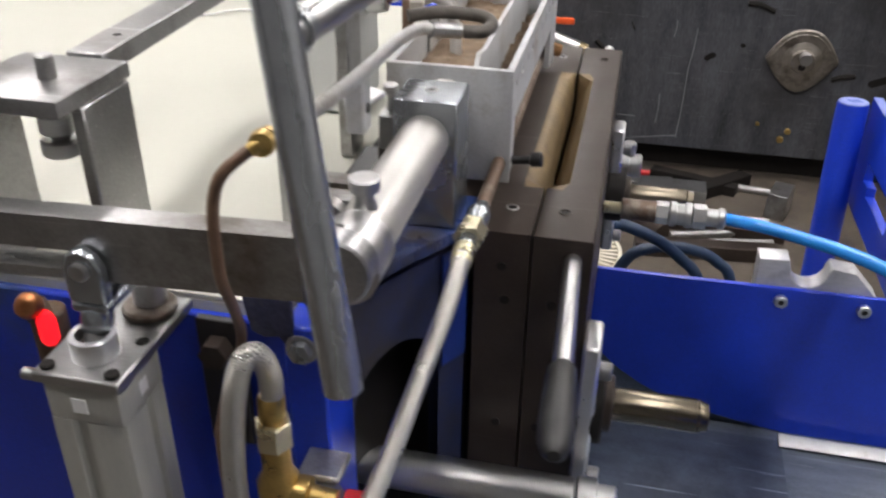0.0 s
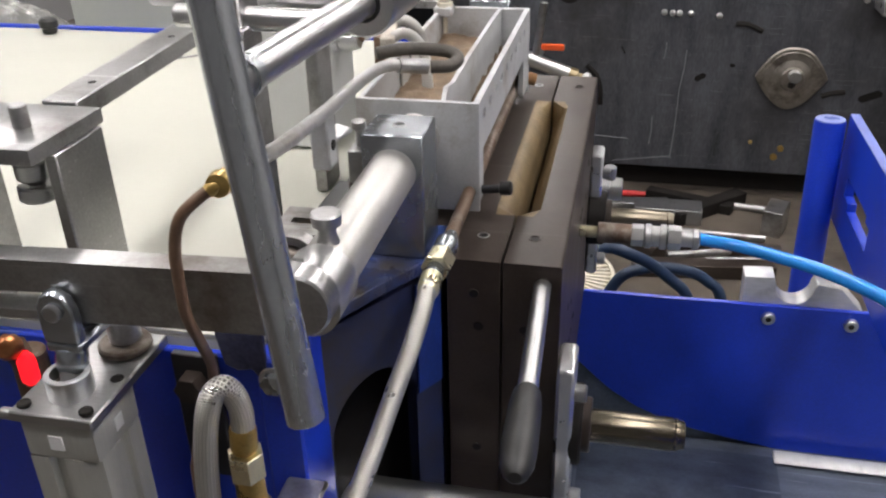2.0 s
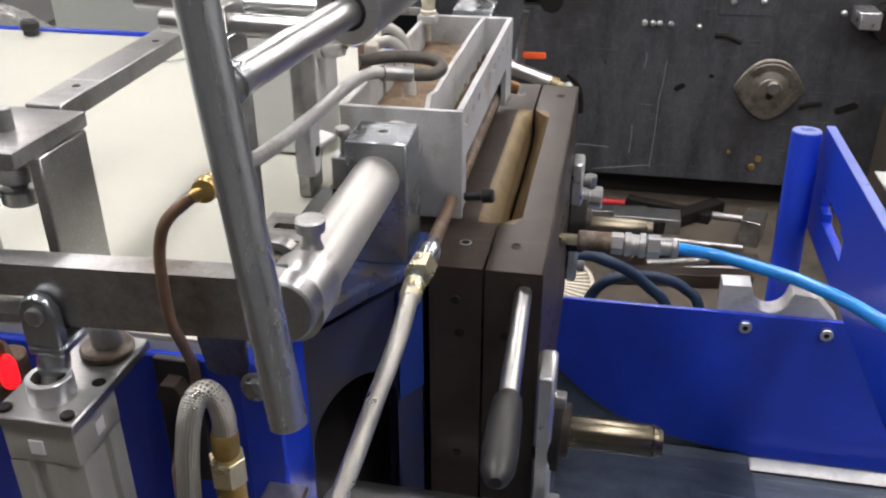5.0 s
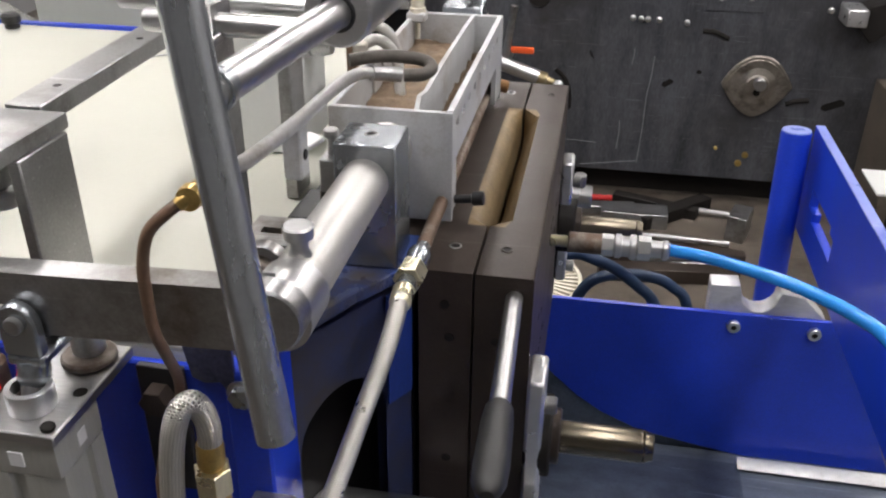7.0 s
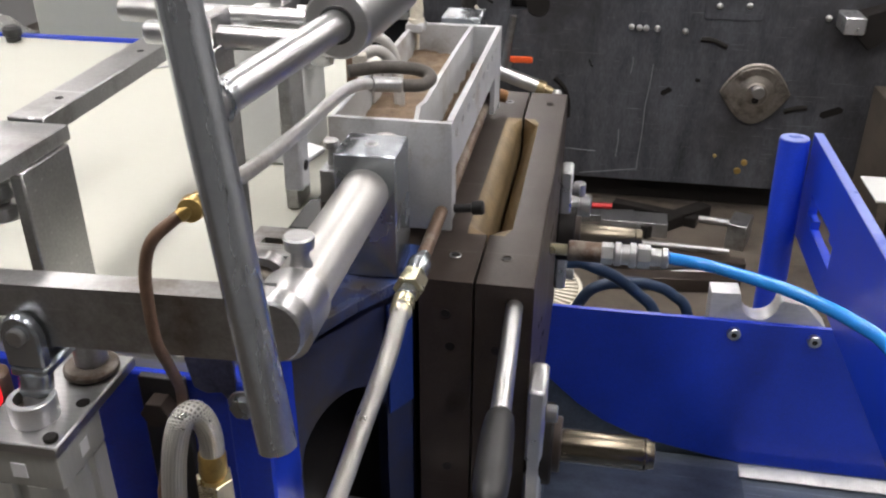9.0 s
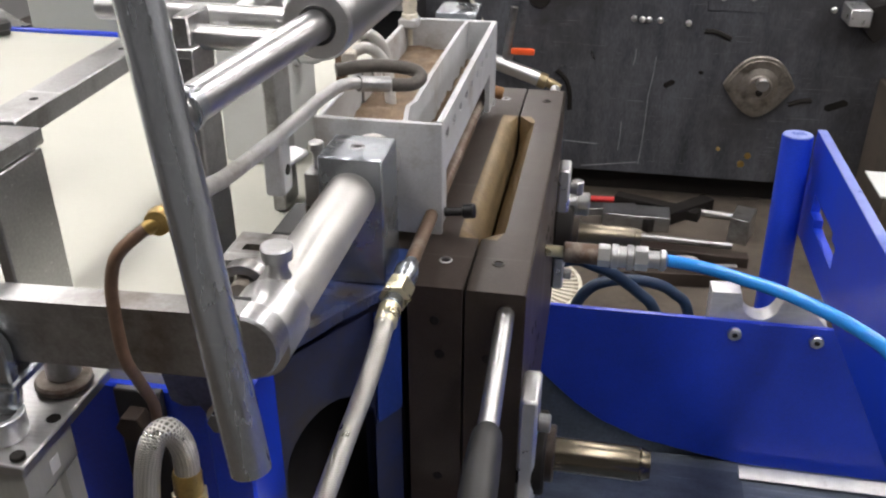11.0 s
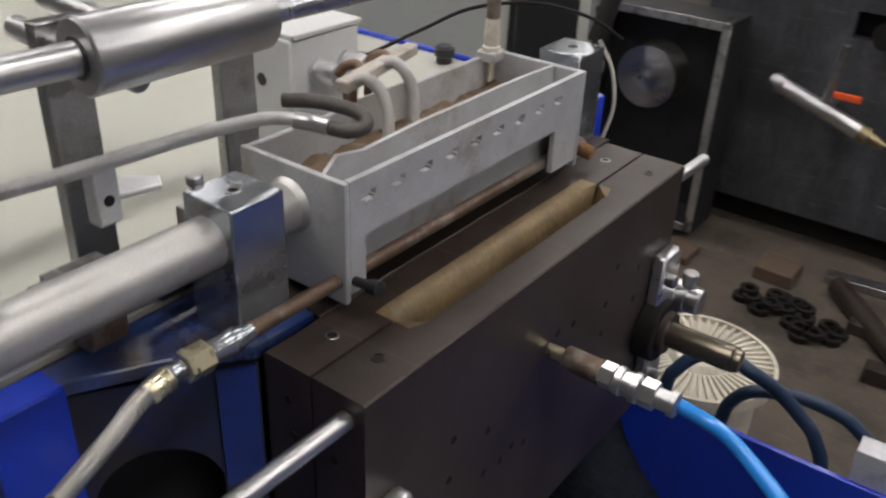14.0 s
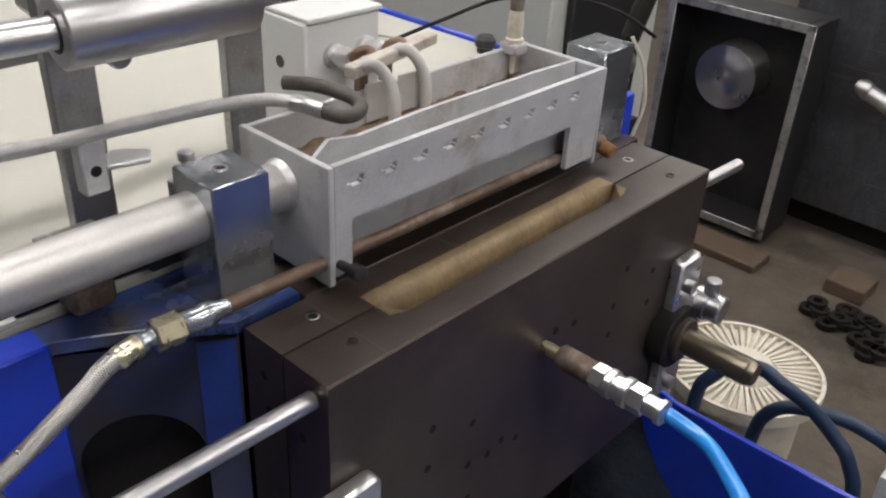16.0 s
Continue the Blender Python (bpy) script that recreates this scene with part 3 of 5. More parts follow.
single("air_hose", hose([(0.178, 0.255, 1.0565), (0.2168, 0.249, 1.055), (0.2485, 0.224, 1.0605), (0.286, 0.184, 1.070), (0.312, 0.150, 1.076), (0.338, 0.112, 1.080), (0.358, 0.072, 1.080), (0.380, 0.0, 1.06), (0.395, -0.1, 1.0), (0.395, -0.2, 0.88), (0.39, -0.30, ZP + 0.02)], 0.0068), M_AIR,
       "bright blue plastic air hose curving away from the coupling", "hose")

# ---------- pouring trough ----------
BX0, BX1, BY0, BY1, BZ0, BZ1 = -0.141, -0.031, 0.071, 0.425, 1.168, 1.262
W = 0.006
tr_ = thing("pouring_trough", "silver-grey painted pouring trough with slotted side, caked inside", "trough", (-0.086, 0.25, 1.168))
part("end_wall", box(BX0, BX1, BY0, BY0 + W, 1.160, BZ1, 0.0022, seg=2), M_SILVER, tr_)
part("end_wall", box(BX0, BX1, BY1 - W, BY1, 1.160, BZ1, 0.0012), M_SILVER, tr_)
part("rear_wall", box(BX0, BX0 + W, BY0 + W, BY1 - W, BZ0, BZ1 - 0.001, 0.0012), M_SILVER, tr_)
slots = [0.0975 + 0.0345 * i for i in range(9)]
us = sorted({BY0 + W, 0.094, 0.3735, BY1 - W, *[s - 0.0082 for s in slots], *[s + 0.0082 for s in slots], *[s - 0.0040 for s in slots], *[s + 0.0062 for s in slots]})
vs = [BZ0, 1.2135, 1.2405, 1.2430, 1.2485, BZ1]


def trough_hole(u, v):
    if 0.094 < u < 0.3735 and v < 1.2135:
        return True
    near = min(abs(u - s) for s in slots)
    return (1.2430 < v < 1.2485 and near < 0.0082) or (1.2405 < v < 1.2430 and any(-0.0040 < u - s < 0.0062 for s in slots))


part("slotted_wall", pierced("x", us, vs, trough_hole, BX1 - W, BX1 - 0.0005), M_SILVER, tr_)
part("bottom", box(BX0 + W, BX1 - W - 0.01, BY0 + W, BY1 - W, 1.205, 1.211, 0.001), M_SILVER, tr_)
b = prism([(0.0775, 1.214), (0.418, 1.214), (0.418, 1.262), (0.36, 1.264), (0.2, 1.264), (0.13, 1.261), (0.100, 1.266), (0.084, 1.254), (0.0775, 1.25)], "x", -0.068, -0.064)
part("divider", b, M_SILVER, tr_, "bent silver sheet divider with melted edge")
part("lower_lip", box(-0.056, -0.050, 0.1, 0.4, 1.175, 1.206, 0.001), M_SILVER, tr_)
b = bmesh.new()
nx, ny = 26, 80
rows_ = []
for j in range(ny + 1):
    y = BY0 + W + (BY1 - BY0 - 2 * W) * j / ny
    r_ = []
    for i in range(nx + 1):
        x = BX0 + W + (BX1 - BX0 - 2 * W) * i / nx
        z = 1.2290 + 0.007 * noise.noise(Vector((x * 45, y * 45, 0))) + 0.003 * noise.noise(Vector((x * 150, y * 150, 3))) - (0.012 if x > -0.066 else 0)
        r_.append(b.verts.new((x, y, z)))
    rows_.append(r_)
for j in range(ny):
    for i in range(nx):
        b.faces.new((rows_[j][i], rows_[j][i + 1], rows_[j + 1][i + 1], rows_[j + 1][i]))
single("caked_sand", b, M_DIRT, "brown caked moulding sand filling the trough", "sand", kind="stuff")
for y in (BY0,):
    part("weld_boss", lathe((-0.0885, y - 0.018, 1.228), (-0.0885, y + 0.001, 1.228), [(0, 0.0165), (0.009, 0.0165), (0.012, 0.0195), (0.019, 0.023)]), M_PIPE, tr_)

gas = thing("burner_tube", "rusty steel burner tube under the trough with brass nut", "burner tube", (-0.034, 0.2, 1.181))
part("tube", rod((-0.039, -0.030, 1.1805), (-0.044, 0.435, 1.1745), 0.0058, 16), M_RUST, gas)
part("adapter", lathe((-0.0392, -0.053, 1.1812), (-0.039, -0.017, 1.1802), [(0, 0.0085), (0.014, 0.0085), (0.016, 0.0095), (0.022, 0.0095), (0.030, 0.0065), (0.036, 0.006)]), M_ZINC, gas)
part("brass_nut", hexrod((-0.0394, -0.074, 1.1818), (-0.0392, -0.054, 1.1812), 0.0115), M_PALEBRASS, gas, "pale brass hexagon nut")
part("ferrule", lathe((-0.0394, -0.074, 1.1818), (-0.0396, -0.100, 1.1790), [(0, 0.0070), (0.006, 0.0070), (0.007, 0.0078), (0.013, 0.0078), (0.015, 0.0070)]), M_ZINC, gas)
part("end_plug", rod((-0.044, 0.426, 1.1745), (-0.042, 0.452, 1.1735), 0.0078), M_RUST, gas)
part("end_elbow", rod((-0.043, 0.445, 1.172), (-0.024, 0.447, 1.167), 0.0078), mat("orange_rust", (0.30, 0.15, 0.06), 0.7, 0.1, 0.5, 60, 300, 0.4), gas)
part("clamp_screw", lathe((-0.030, 0.0800, 1.179), (-0.002, 0.0785, 1.183), [(0, 0.004), (0.016, 0.004), (0.017, 0.0065), (0.026, 0.0065), (0.027, 0.005)]), M_BLACK, gas, "black clamp screw")
bh_ = thing("burner_hose", "braided steel gas hose running down from the burner tube", "hose", (-0.08, -0.2, 0.85))
part("sleeve", hose([(-0.0395, -0.095, 1.1806), (-0.0396, -0.111, 1.1738), (-0.0416, -0.124, 1.1623), (-0.0446, -0.140, 1.1500), (-0.0495, -0.158, 1.1345), (-0.0542, -0.181, 1.1178), (-0.0600, -0.208, 1.0980), (-0.071, -0.245, 1.066), (-0.086, -0.280, 1.015), (-0.105, -0.305, 0.94), (-0.13, -0.32, 0.85)], 0.0068, uv=True, per=14), M_BRAID, bh_)
part("crimp", lathe((-0.0394, -0.084, 1.1812), (-0.0396, -0.106, 1.1760), [(0, 0.0076), (0.001, 0.0082), (0.016, 0.0082), (0.018, 0.0072)]), M_PALEBRASS, bh_)

# ---------- bearing blocks, shaft, lever ----------


def bearing_block(y0, y1, ztop):
    k = thing("bearing_block", "zinc-plated bearing block with a tapped hole on top", "bearing block", (-0.088, y0, 1.15), "bearing blocks")
    part("body", box(-0.1135, -0.063, y0, y1, 1.1505, ztop, 0.0012), M_ZINC, k)
    ym = (y0 + y1) / 2
    rim_ = part("screw_rim", pipe_ring((-0.088, ym, ztop - 0.0005), (-0.088, ym, ztop + 0.0008), 0.0058, 0.0042), M_STEEL, k)
    # Black disc paints in the dark of the hole.
    part("tapped_hole_disc", rod((-0.088, ym, ztop - 0.004), (-0.088, ym, ztop + 0.0003), 0.0042, 16), M_VOID, rim_)
    return k


k = bearing_block(-0.006, 0.043, 1.259)
part("side_bracket", box(-0.126, -0.1135, -0.004, 0.02, 1.215, 1.243, 0.001), M_STEEL, k)
part("black_clamp", box(-0.150, -0.127, -0.025, 0.035, 1.1685, 1.200, 0.003), M_BLACK, k)
part("spacer", box(-0.128, -0.1137, -0.002, 0.018, 1.175, 1.216, 0.002), M_MOULD, k)
part("set_screw", rod((-0.119, 0.010, 1.243), (-0.119, 0.010, 1.262), 0.0035, 14), M_STEEL, k)
part("set_screw_head", rod((-0.119, 0.010, 1.257), (-0.119, 0.010, 1.2645), 0.0062, 16), M_STEEL, k)
bearing_block(0.470, 0.525, 1.259)
sh = thing("pivot_shaft", "thick grey steel pivot shaft with polished collar", "shaft", (-0.09, -0.1, 1.22))
part("shaft", rod((-0.0885, 0.07, 1.228), (-0.0885, -0.19, 1.228), 0.0195, 40), M_PIPE, sh)
part("collar", lathe((-0.0885, -0.172, 1.228), (-0.0885, -0.211, 1.228), [(0, 0.0195), (0.002, 0.0225), (0.030, 0.0225), (0.038, 0.0225)], 40), M_CHROME, sh)
part("far_stub", rod((-0.0885, 0.42, 1.228), (-0.0885, 0.55, 1.228), 0.0165, 32), M_STEEL, sh)
part("knob", lathe((-0.0880, -0.162, 1.239), (-0.0880, -0.162, 1.275), [(0, 0.010), (0.012, 0.006), (0.018, 0.006), (0.0195, 0.0095), (0.027, 0.0100), (0.028, 0.009)], 24), M_STEEL, sh, "small turned locking knob")
lev = thing("lever_arm", "flat steel lever arm with rounded end and a slot", "lever", (-0.25, -0.2, 1.19))
N_ = 10
endp = [(-0.0865 + 0.0215 * math.cos(a_), 1.2334 + 0.0210 * math.sin(a_)) for a_ in [math.pi / 2 - math.pi * i / N_ for i in range(N_ + 1)]]
us = [-0.47, -0.325, -0.236, -0.0866]
tilt = pose(-0.2, -0.219, 1.2334) @ pose(0, 0, 0, 0, -2.0, 0) @ pose(0.2, 0.219, -1.2334)
arm = part("arm", pierced("y", us, [1.2124, 1.2185, 1.2320, 1.2544], lambda u, v: -0.325 < u < -0.236 and 1.2185 < v < 1.2320, -0.228, -0.210), M_DULL, lev)
arm.matrix_basis = tilt
rnd = part("rounded_end", prism([(-0.0864, 1.2124), *endp[::-1], (-0.0864, 1.2544)], "y", -0.2282, -0.2098, 0.0015), M_DULL, lev)
rnd.matrix_basis = tilt
gus = thing("slotted_link", "bright slotted steel link behind the shaft", "link", (-0.13, -0.09, 1.2))
part("plate", pierced("z", [-0.160, -0.150, -0.126, -0.113], [-0.094, -0.077, -0.068, -0.050], lambda u, v: -0.150 < u < -0.126 and -0.077 < v < -0.068, 1.205, 1.213), M_STEEL, gus)
part("ring", pipe_ring((-0.138, -0.096, 1.199), (-0.138, -0.108, 1.199), 0.019, 0.012), M_STEEL, gus)
part("pin", rod((-0.138, -0.09, 1.199), (-0.138, -0.113, 1.199), 0.0085), M_RUST, gus)
part("foot", box(-0.152, -0.120, -0.090, -0.056, 1.1605, 1.205, 0.004), M_RUST, gus)

# ---------- pneumatic cylinder under the lever ----------
cy = thing("pneumatic_cylinder", "grey aluminium pneumatic cylinder with clevis on the lever", "cylinder", (-0.24, -0.235, 0.8))
part("mount_plate", box(-0.2695, -0.2115, -0.2655, -0.168, 1.157, 1.165, 0.0012), M_STEEL, cy)
prof = [(-0.265, -0.262), (-0.252, -0.262), (-0.250, -0.258), (-0.243, -0.258), (-0.241, -0.262), (-0.229, -0.262), (-0.218, -0.256), (-0.2155, -0.246), (-0.2155, -0.238), (-0.219, -0.236), (-0.219, -0.230), (-0.2155, -0.228), (-0.2155, -0.214), (-0.265, -0.214)]
part("barrel", prism(prof, "z", 0.80, 1.128, 0), M_PROFILE, cy)
cap_ = part("end_cap", box(-0.2655, -0.2150, -0.2625, -0.2125, 1.128, 1.157, 0.003, seg=2), M_PROFILE, cy)
part("label_tab", box(-0.2475, -0.2375, -0.2634, -0.2622, 1.136, 1.147, 0.0003), M_STICKER, cap_, "white square sticker")
part("label_tab", box(-0.2155, -0.2146, -0.240, -0.231, 1.136, 1.147, 0.0003), M_STICKER, cap_, "white square sticker")
boss_ = part("rod_boss", pipe_ring((-0.240, -0.240, 1.165), (-0.240, -0.240, 1.181), 0.0145, 0.0105), M_ALU, cy)
part("seal", rod((-0.240, -0.240, 1.165), (-0.240, -0.240, 1.174), 0.0105), M_MOULD, boss_)
part("piston_rod", rod((-0.240, -0.240, 1.166), (-0.240, -0.236, 1.182), 0.0065), M_CHROME, cy)
for x, y in ((-0.262, -0.258), (-0.219, -0.258), (-0.262, -0.222), (-0.219, -0.222)):
    part("plate_screw", rod((x, y, 1.165), (x, y, 1.1655 if x > -0.22 and y > -0.25 else 1.168), 0.0045, 14), M_VOID, cy)
for s_ in (-1, 1):
    part("clevis_cheek", prism([(-0.2525, 1.200), (-0.2275, 1.200), (-0.2275, 1.225), (-0.232, 1.234), (-0.240, 1.2375), (-0.248, 1.234), (-0.2525, 1.225)], "y", -0.219 + s_ * 0.0145 - 0.0045, -0.219 + s_ * 0.0145 + 0.0045, 0.0015), M_ZINC, cy)
part("clevis_base", box(-0.2525, -0.2275, -0.2382, -0.2, 1.1925, 1.2005, 0.002), M_ZINC, cy)
part("clevis_neck", lathe((-0.240, -0.234, 1.178), (-0.240, -0.230, 1.193), [(0, 0.0085), (0.003, 0.0100), (0.015, 0.0100)]), M_ZINC, cy)
part("clevis_pin", rod((-0.240, -0.2415, 1.2235), (-0.240, -0.195, 1.2235), 0.0058), M_STEEL, cy)
part("side_screw", rod((-0.2835, -0.255, 1.154), (-0.2695, -0.255, 1.154), 0.004, 14), M_STEEL, cy)
st = thing("sensor_column", "round grey column with a glowing red capsule for the sensor light", "sensor", (-0.316, -0.184, 0.8))
part("tube", rod((-0.316, -0.184, 0.80), (-0.316, -0.184, 1.150), 0.0125), M_RUST, st)
# Emissive capsule stands in for red lamp light falling on the column.
part("lamp", lathe((-0.311, -0.193, 1.128), (-0.311, -0.193, 1.154), [(0, 0.004), (0.004, 0.0065), (0.020, 0.0065), (0.026, 0.003)]), M_LED, st, "glowing red capsule for the sensor lamp's glow on the column")
nutb = thing("brown_bolt", "copper-brown hexagon bolt on the sensor column", "bolt", (-0.322, -0.185, 1.152))
part("head", lathe((-0.3195, -0.192, 1.156), (-0.3205, -0.202, 1.166), [(0, 0.0085), (0.004, 0.0098), (0.009, 0.0088), (0.012, 0.005)], 20), mat("copper_bronze", (0.55, 0.22, 0.09), 0.32, 0.9, 0.3, 40, 400, 0.08), nutb)
part("nut", hexrod((-0.322, -0.184, 1.150), (-0.322, -0.190, 1.151), 0.0115), M_RUST, nutb)
fl = thing("flange_foot", "round rusty steel foot beside the cylinder", "foot", (-0.238, -0.19, 1.165))
part("disc", rod((-0.232, -0.188, 1.165), (-0.232, -0.188, 1.171), 0.018), M_RUST, fl)
part("hub", rod((-0.232, -0.186, 1.171), (-0.232, -0.186, 1.19), 0.011), M_DULL, fl)
sw = thing("port_fitting", "dark steel port fitting on a black bracket", "fitting", (-0.20, -0.165, 1.1))
part("bracket", box(-0.212, -0.178, -0.170, -0.1635, 1.04, 1.15, 0.001), M_BLACK, sw)
part("nut", hexrod((-0.195, -0.170, 1.128), (-0.195, -0.184, 1.128), 0.011), M_MOULD, sw)

# ---------- gas valve with hoses ----------
gv = thing("gas_valve", "brass gas valve tee with a red lever", "valve", (-0.135, -0.225, 1.0))
V3 = lambda z: (-0.1345, -0.226, z)
part("upper_nut", hexrod(V3(1.101), V3(1.121), 0.0125), M_PALEBRASS, gv)
part("ferrule", rod(V3(1.121), V3(1.137), 0.0078), M_BRASS, gv)
part("body", lathe(V3(1.04), V3(1.102), [(0, 0.010), (0.012, 0.0145), (0.03, 0.0145), (0.04, 0.010), (0.062, 0.010)]), M_BRASS, gv)
part("side_port", lathe((-0.132, -0.226, 1.062), (-0.095, -0.226, 1.058), [(0, 0.011), (0.012, 0.0125), (0.018, 0.0125), (0.02, 0.008), (0.037, 0.008)]), M_BRASS, gv)
part("lower_nut", hexrod(V3(1.015), V3(1.04), 0.0125), M_PALEBRASS, gv)
part("drop_pipe", rod(V3(0.60), V3(1.016), 0.008), M_BRASS, gv)
part("lever", box(-0.096, -0.074, -0.222, -0.203, 1.030, 1.050, 0.004, seg=2), M_RED, gv, "red plastic valve lever")
part("bracket", box(-0.136, -0.104, -0.196, -0.1655, 1.040, 1.046, 0.002), M_DULL, gv)
part("bracket_nut", hexrod((-0.114, -0.21, 1.030), (-0.114, -0.190, 1.030), 0.0125), M_STEEL, gv)
sh_ = thing("supply_hose", "braided steel supply hose looping over to the brass valve", "hose", (-0.15, -0.24, 0.8))
part("sleeve", hose([(-0.1345, -0.226, 1.128), (-0.1325, -0.226, 1.152), (-0.1345, -0.228, 1.168), (-0.139, -0.232, 1.1765), (-0.1455, -0.237, 1.170), (-0.151, -0.241, 1.145), (-0.1555, -0.243, 1.10), (-0.157, -0.243, 1.05), (-0.155, -0.242, 0.95), (-0.158, -0.24, 0.80)], 0.0078, uv=True, per=14), M_BRAID, sh_)
part("crimp", lathe((-0.1343, -0.226, 1.124), (-0.1335, -0.226, 1.142), [(0, 0.008), (0.001, 0.0090), (0.015, 0.0090), (0.018, 0.0080)]), M_BRASS, sh_)
wh_ = thing("brown_hose", "thin brown rubber gas hose hanging from a brass nut", "hose", (-0.15, -0.24, 0.95))
part("tube", hose([(-0.1185, -0.236, 1.3165), (-0.127, -0.243, 1.311), (-0.138, -0.247, 1.300), (-0.1435, -0.248, 1.283), (-0.1450, -0.248, 1.262), (-0.1455, -0.246, 1.236), (-0.146, -0.236, 1.212), (-0.155, -0.213, 1.177), (-0.1636, -0.2038, 1.148), (-0.170, -0.212, 1.128), (-0.1725, -0.222, 1.108), (-0.1720, -0.228, 1.085), (-0.17, -0.23, 0.95)], 0.0034), M_COPPER, wh_)
part("crimp", lathe((-0.1185, -0.2365, 1.3165), (-0.1245, -0.2415, 1.3125), [(0, 0.0042), (0.005, 0.0042), (0.007, 0.0036)]), M_BRASS, wh_)

# ---------- torch lance ----------
ln = thing("torch_lance", "white sleeved torch lance with brass nut and clip", "lance", (-0.13, -0.07, 1.3))
part("sleeve", hose([(-0.1195, -0.226, 1.3155), (-0.1230, -0.170, 1.305), (-0.1245, -0.137, 1.2985), (-0.121, -0.062, 1.295), (-0.1195, 0.02, 1.2925), (-0.117, 0.07, 1.289), (-0.111, 0.094, 1.285), (-0.100, 0.106, 1.282)], 0.0052), M_LANCE, ln)
part("burnt_tip", hose([(-0.108, 0.098, 1.2838), (-0.098, 0.107, 1.2815), (-0.084, 0.112, 1.280)], 0.0068), M_DULL, ln, "scorched grey metal tip")
part("brass_nut", lathe((-0.1175, -0.240, 1.3165), (-0.1195, -0.222, 1.3155), [(0, 0.005), (0.001, 0.0066), (0.005, 0.0072), (0.008, 0.0072), (0.009, 0.0056), (0.018, 0.0052)], 20), M_BRASS, ln)
clip_ = part("clip", box(-0.131, -0.117, -0.068, -0.050, 1.2525, 1.292, 0.0015), M_SILVER, ln)
# Flat black disc stands in for the clip's shaded hole.
part("clip_hole_disc", rod((-0.1175, -0.059, 1.2702), (-0.1160, -0.059, 1.2702), 0.004, 14), M_VOID, clip_)
part("wing", prism([(-0.131, -0.066), (-0.131, -0.050), (-0.121, -0.048), (-0.114, -0.020), (-0.128, -0.012), (-0.145, -0.030)], "z", 1.2655, 1.2695, 0.001), M_ALU, clip_)

# ---------- ram with handle tube ----------
rm = thing("ram", "polished steel ram cylinder with a sliding rod", "ram", (-0.07, -0.05, 1.38))
J = Vector((-0.0960, -0.2455, 1.3765))
F = Vector((-0.0795, -0.0865, 1.3790))
E_ = Vector((-0.0725, 0.040, 1.3815))
D = (E_ - J).normalized()
part("piston_rod", rod(J, F + D * 0.02, 0.0098, 32), M_CHROME, rm)
part("barrel", lathe(F, E_, [(0, 0.0125), (0.0005, 0.021), (0.002, 0.0225), ((E_ - F).length - 0.002, 0.0225), ((E_ - F).length, 0.021)], 40), M_CHROME, rm)
part("bore_seal", pipe_ring(F - D * 0.0006, F + D * 0.003, 0.0125, 0.0099), M_BLACK, rm)
part("tail_rod", rod(E_, E_ + D * 0.17, 0.0085), M_GALV, rm)
part("tail_nut", rod(E_ + D * 0.135, E_ + D * 0.19, 0.0105), M_BLACK, rm)
tb = thing("handle_tube", "galvanised steel handle tube welded to the ram rod", "tube", (-0.064, -0.272, 1.194))
A_, B_ = Vector((-0.0683, -0.2723, 1.1938)), Vector((-0.1055, -0.2425, 1.4205))
dd = (B_ - A_).normalized()
part("tube", pipe_ring(A_, A_ + dd * 0.36, 0.0108, 0.0092, 32), M_GALV, tb)
part("weld", lathe(J + D * 0.004, J + D * 0.03, [(0, 0.0118), (0.005, 0.0114), (0.009, 0.0104), (0.012, 0.0099)]), M_GALV, tb)

# ---------- frame with flat bars ----------
fr = thing("support_frame", "welded frame of flat steel bars standing on the table", "frame", (-0.2, 0.03, 1.16))
part("leg", box(-0.192, -0.180, -0.0535, -0.0185, 1.1605, 1.372, 0.0012), M_DULL, fr)
part("leg", box(-0.192, -0.180, 0.0908, 0.127, 1.1605, 1.372, 0.0012), M_DULL, fr)
part("cross_bar", rod((-0.285, 0.016, 1.3585), (-0.11, 0.004, 1.3585), 0.0085), M_CHROME, fr)
part("cross_bar", rod((-0.238, -0.035, 1.3555), (-0.085, -0.046, 1.3555), 0.0085), M_CHROME, fr)
part("rail", box(-0.190, -0.176, -0.06, 0.125, 1.345, 1.352, 0.001), M_DULL, fr)
gt = thing("stop_gantry", "flat steel gantry with a bolted cap and levelling screw", "gantry", (-0.3, -0.1, 1.16))
capp_ = part("cap_plate", box(-0.366, -0.2820, -0.172, -0.085, 1.288, 1.300, 0.0025, seg=2), M_DULL, gt)
part("leg", box(-0.2895, -0.2800, -0.150, -0.092, 1.1605, 1.288, 0.0012), M_DULL, gt)
part("leg", box(-0.369, -0.359, -0.165, -0.110, 1.1605, 1.288, 0.0012), M_DULL, gt)
lbar_ = part("long_bar", prism([(-0.332, -0.084), (-0.303, -0.084), (-0.313, 0.155), (-0.345, 0.155)], "z", 1.286, 1.302, 0.001), M_DULL, gt)
for p in ((-0.318, -0.038), (-0.322, 0.100)):
    # Black disc for the shade in the bar's hole.
    part("bolt_hole_disc", rod((*p, 1.296), (*p, 1.3024), 0.0035, 14), M_VOID, lbar_)
part("levelling_screw", rod((-0.314, -0.132, 1.248), (-0.314, -0.132, 1.316), 0.0062), M_STEEL, capp_)
part("upper_nut", rod((-0.314, -0.132, 1.262), (-0.314, -0.132, 1.276), 0.0128), M_CHROME, capp_)
part("lower_nut", rod((-0.314, -0.132, 1.246), (-0.314, -0.132, 1.258), 0.0140), M_CHROME, capp_)

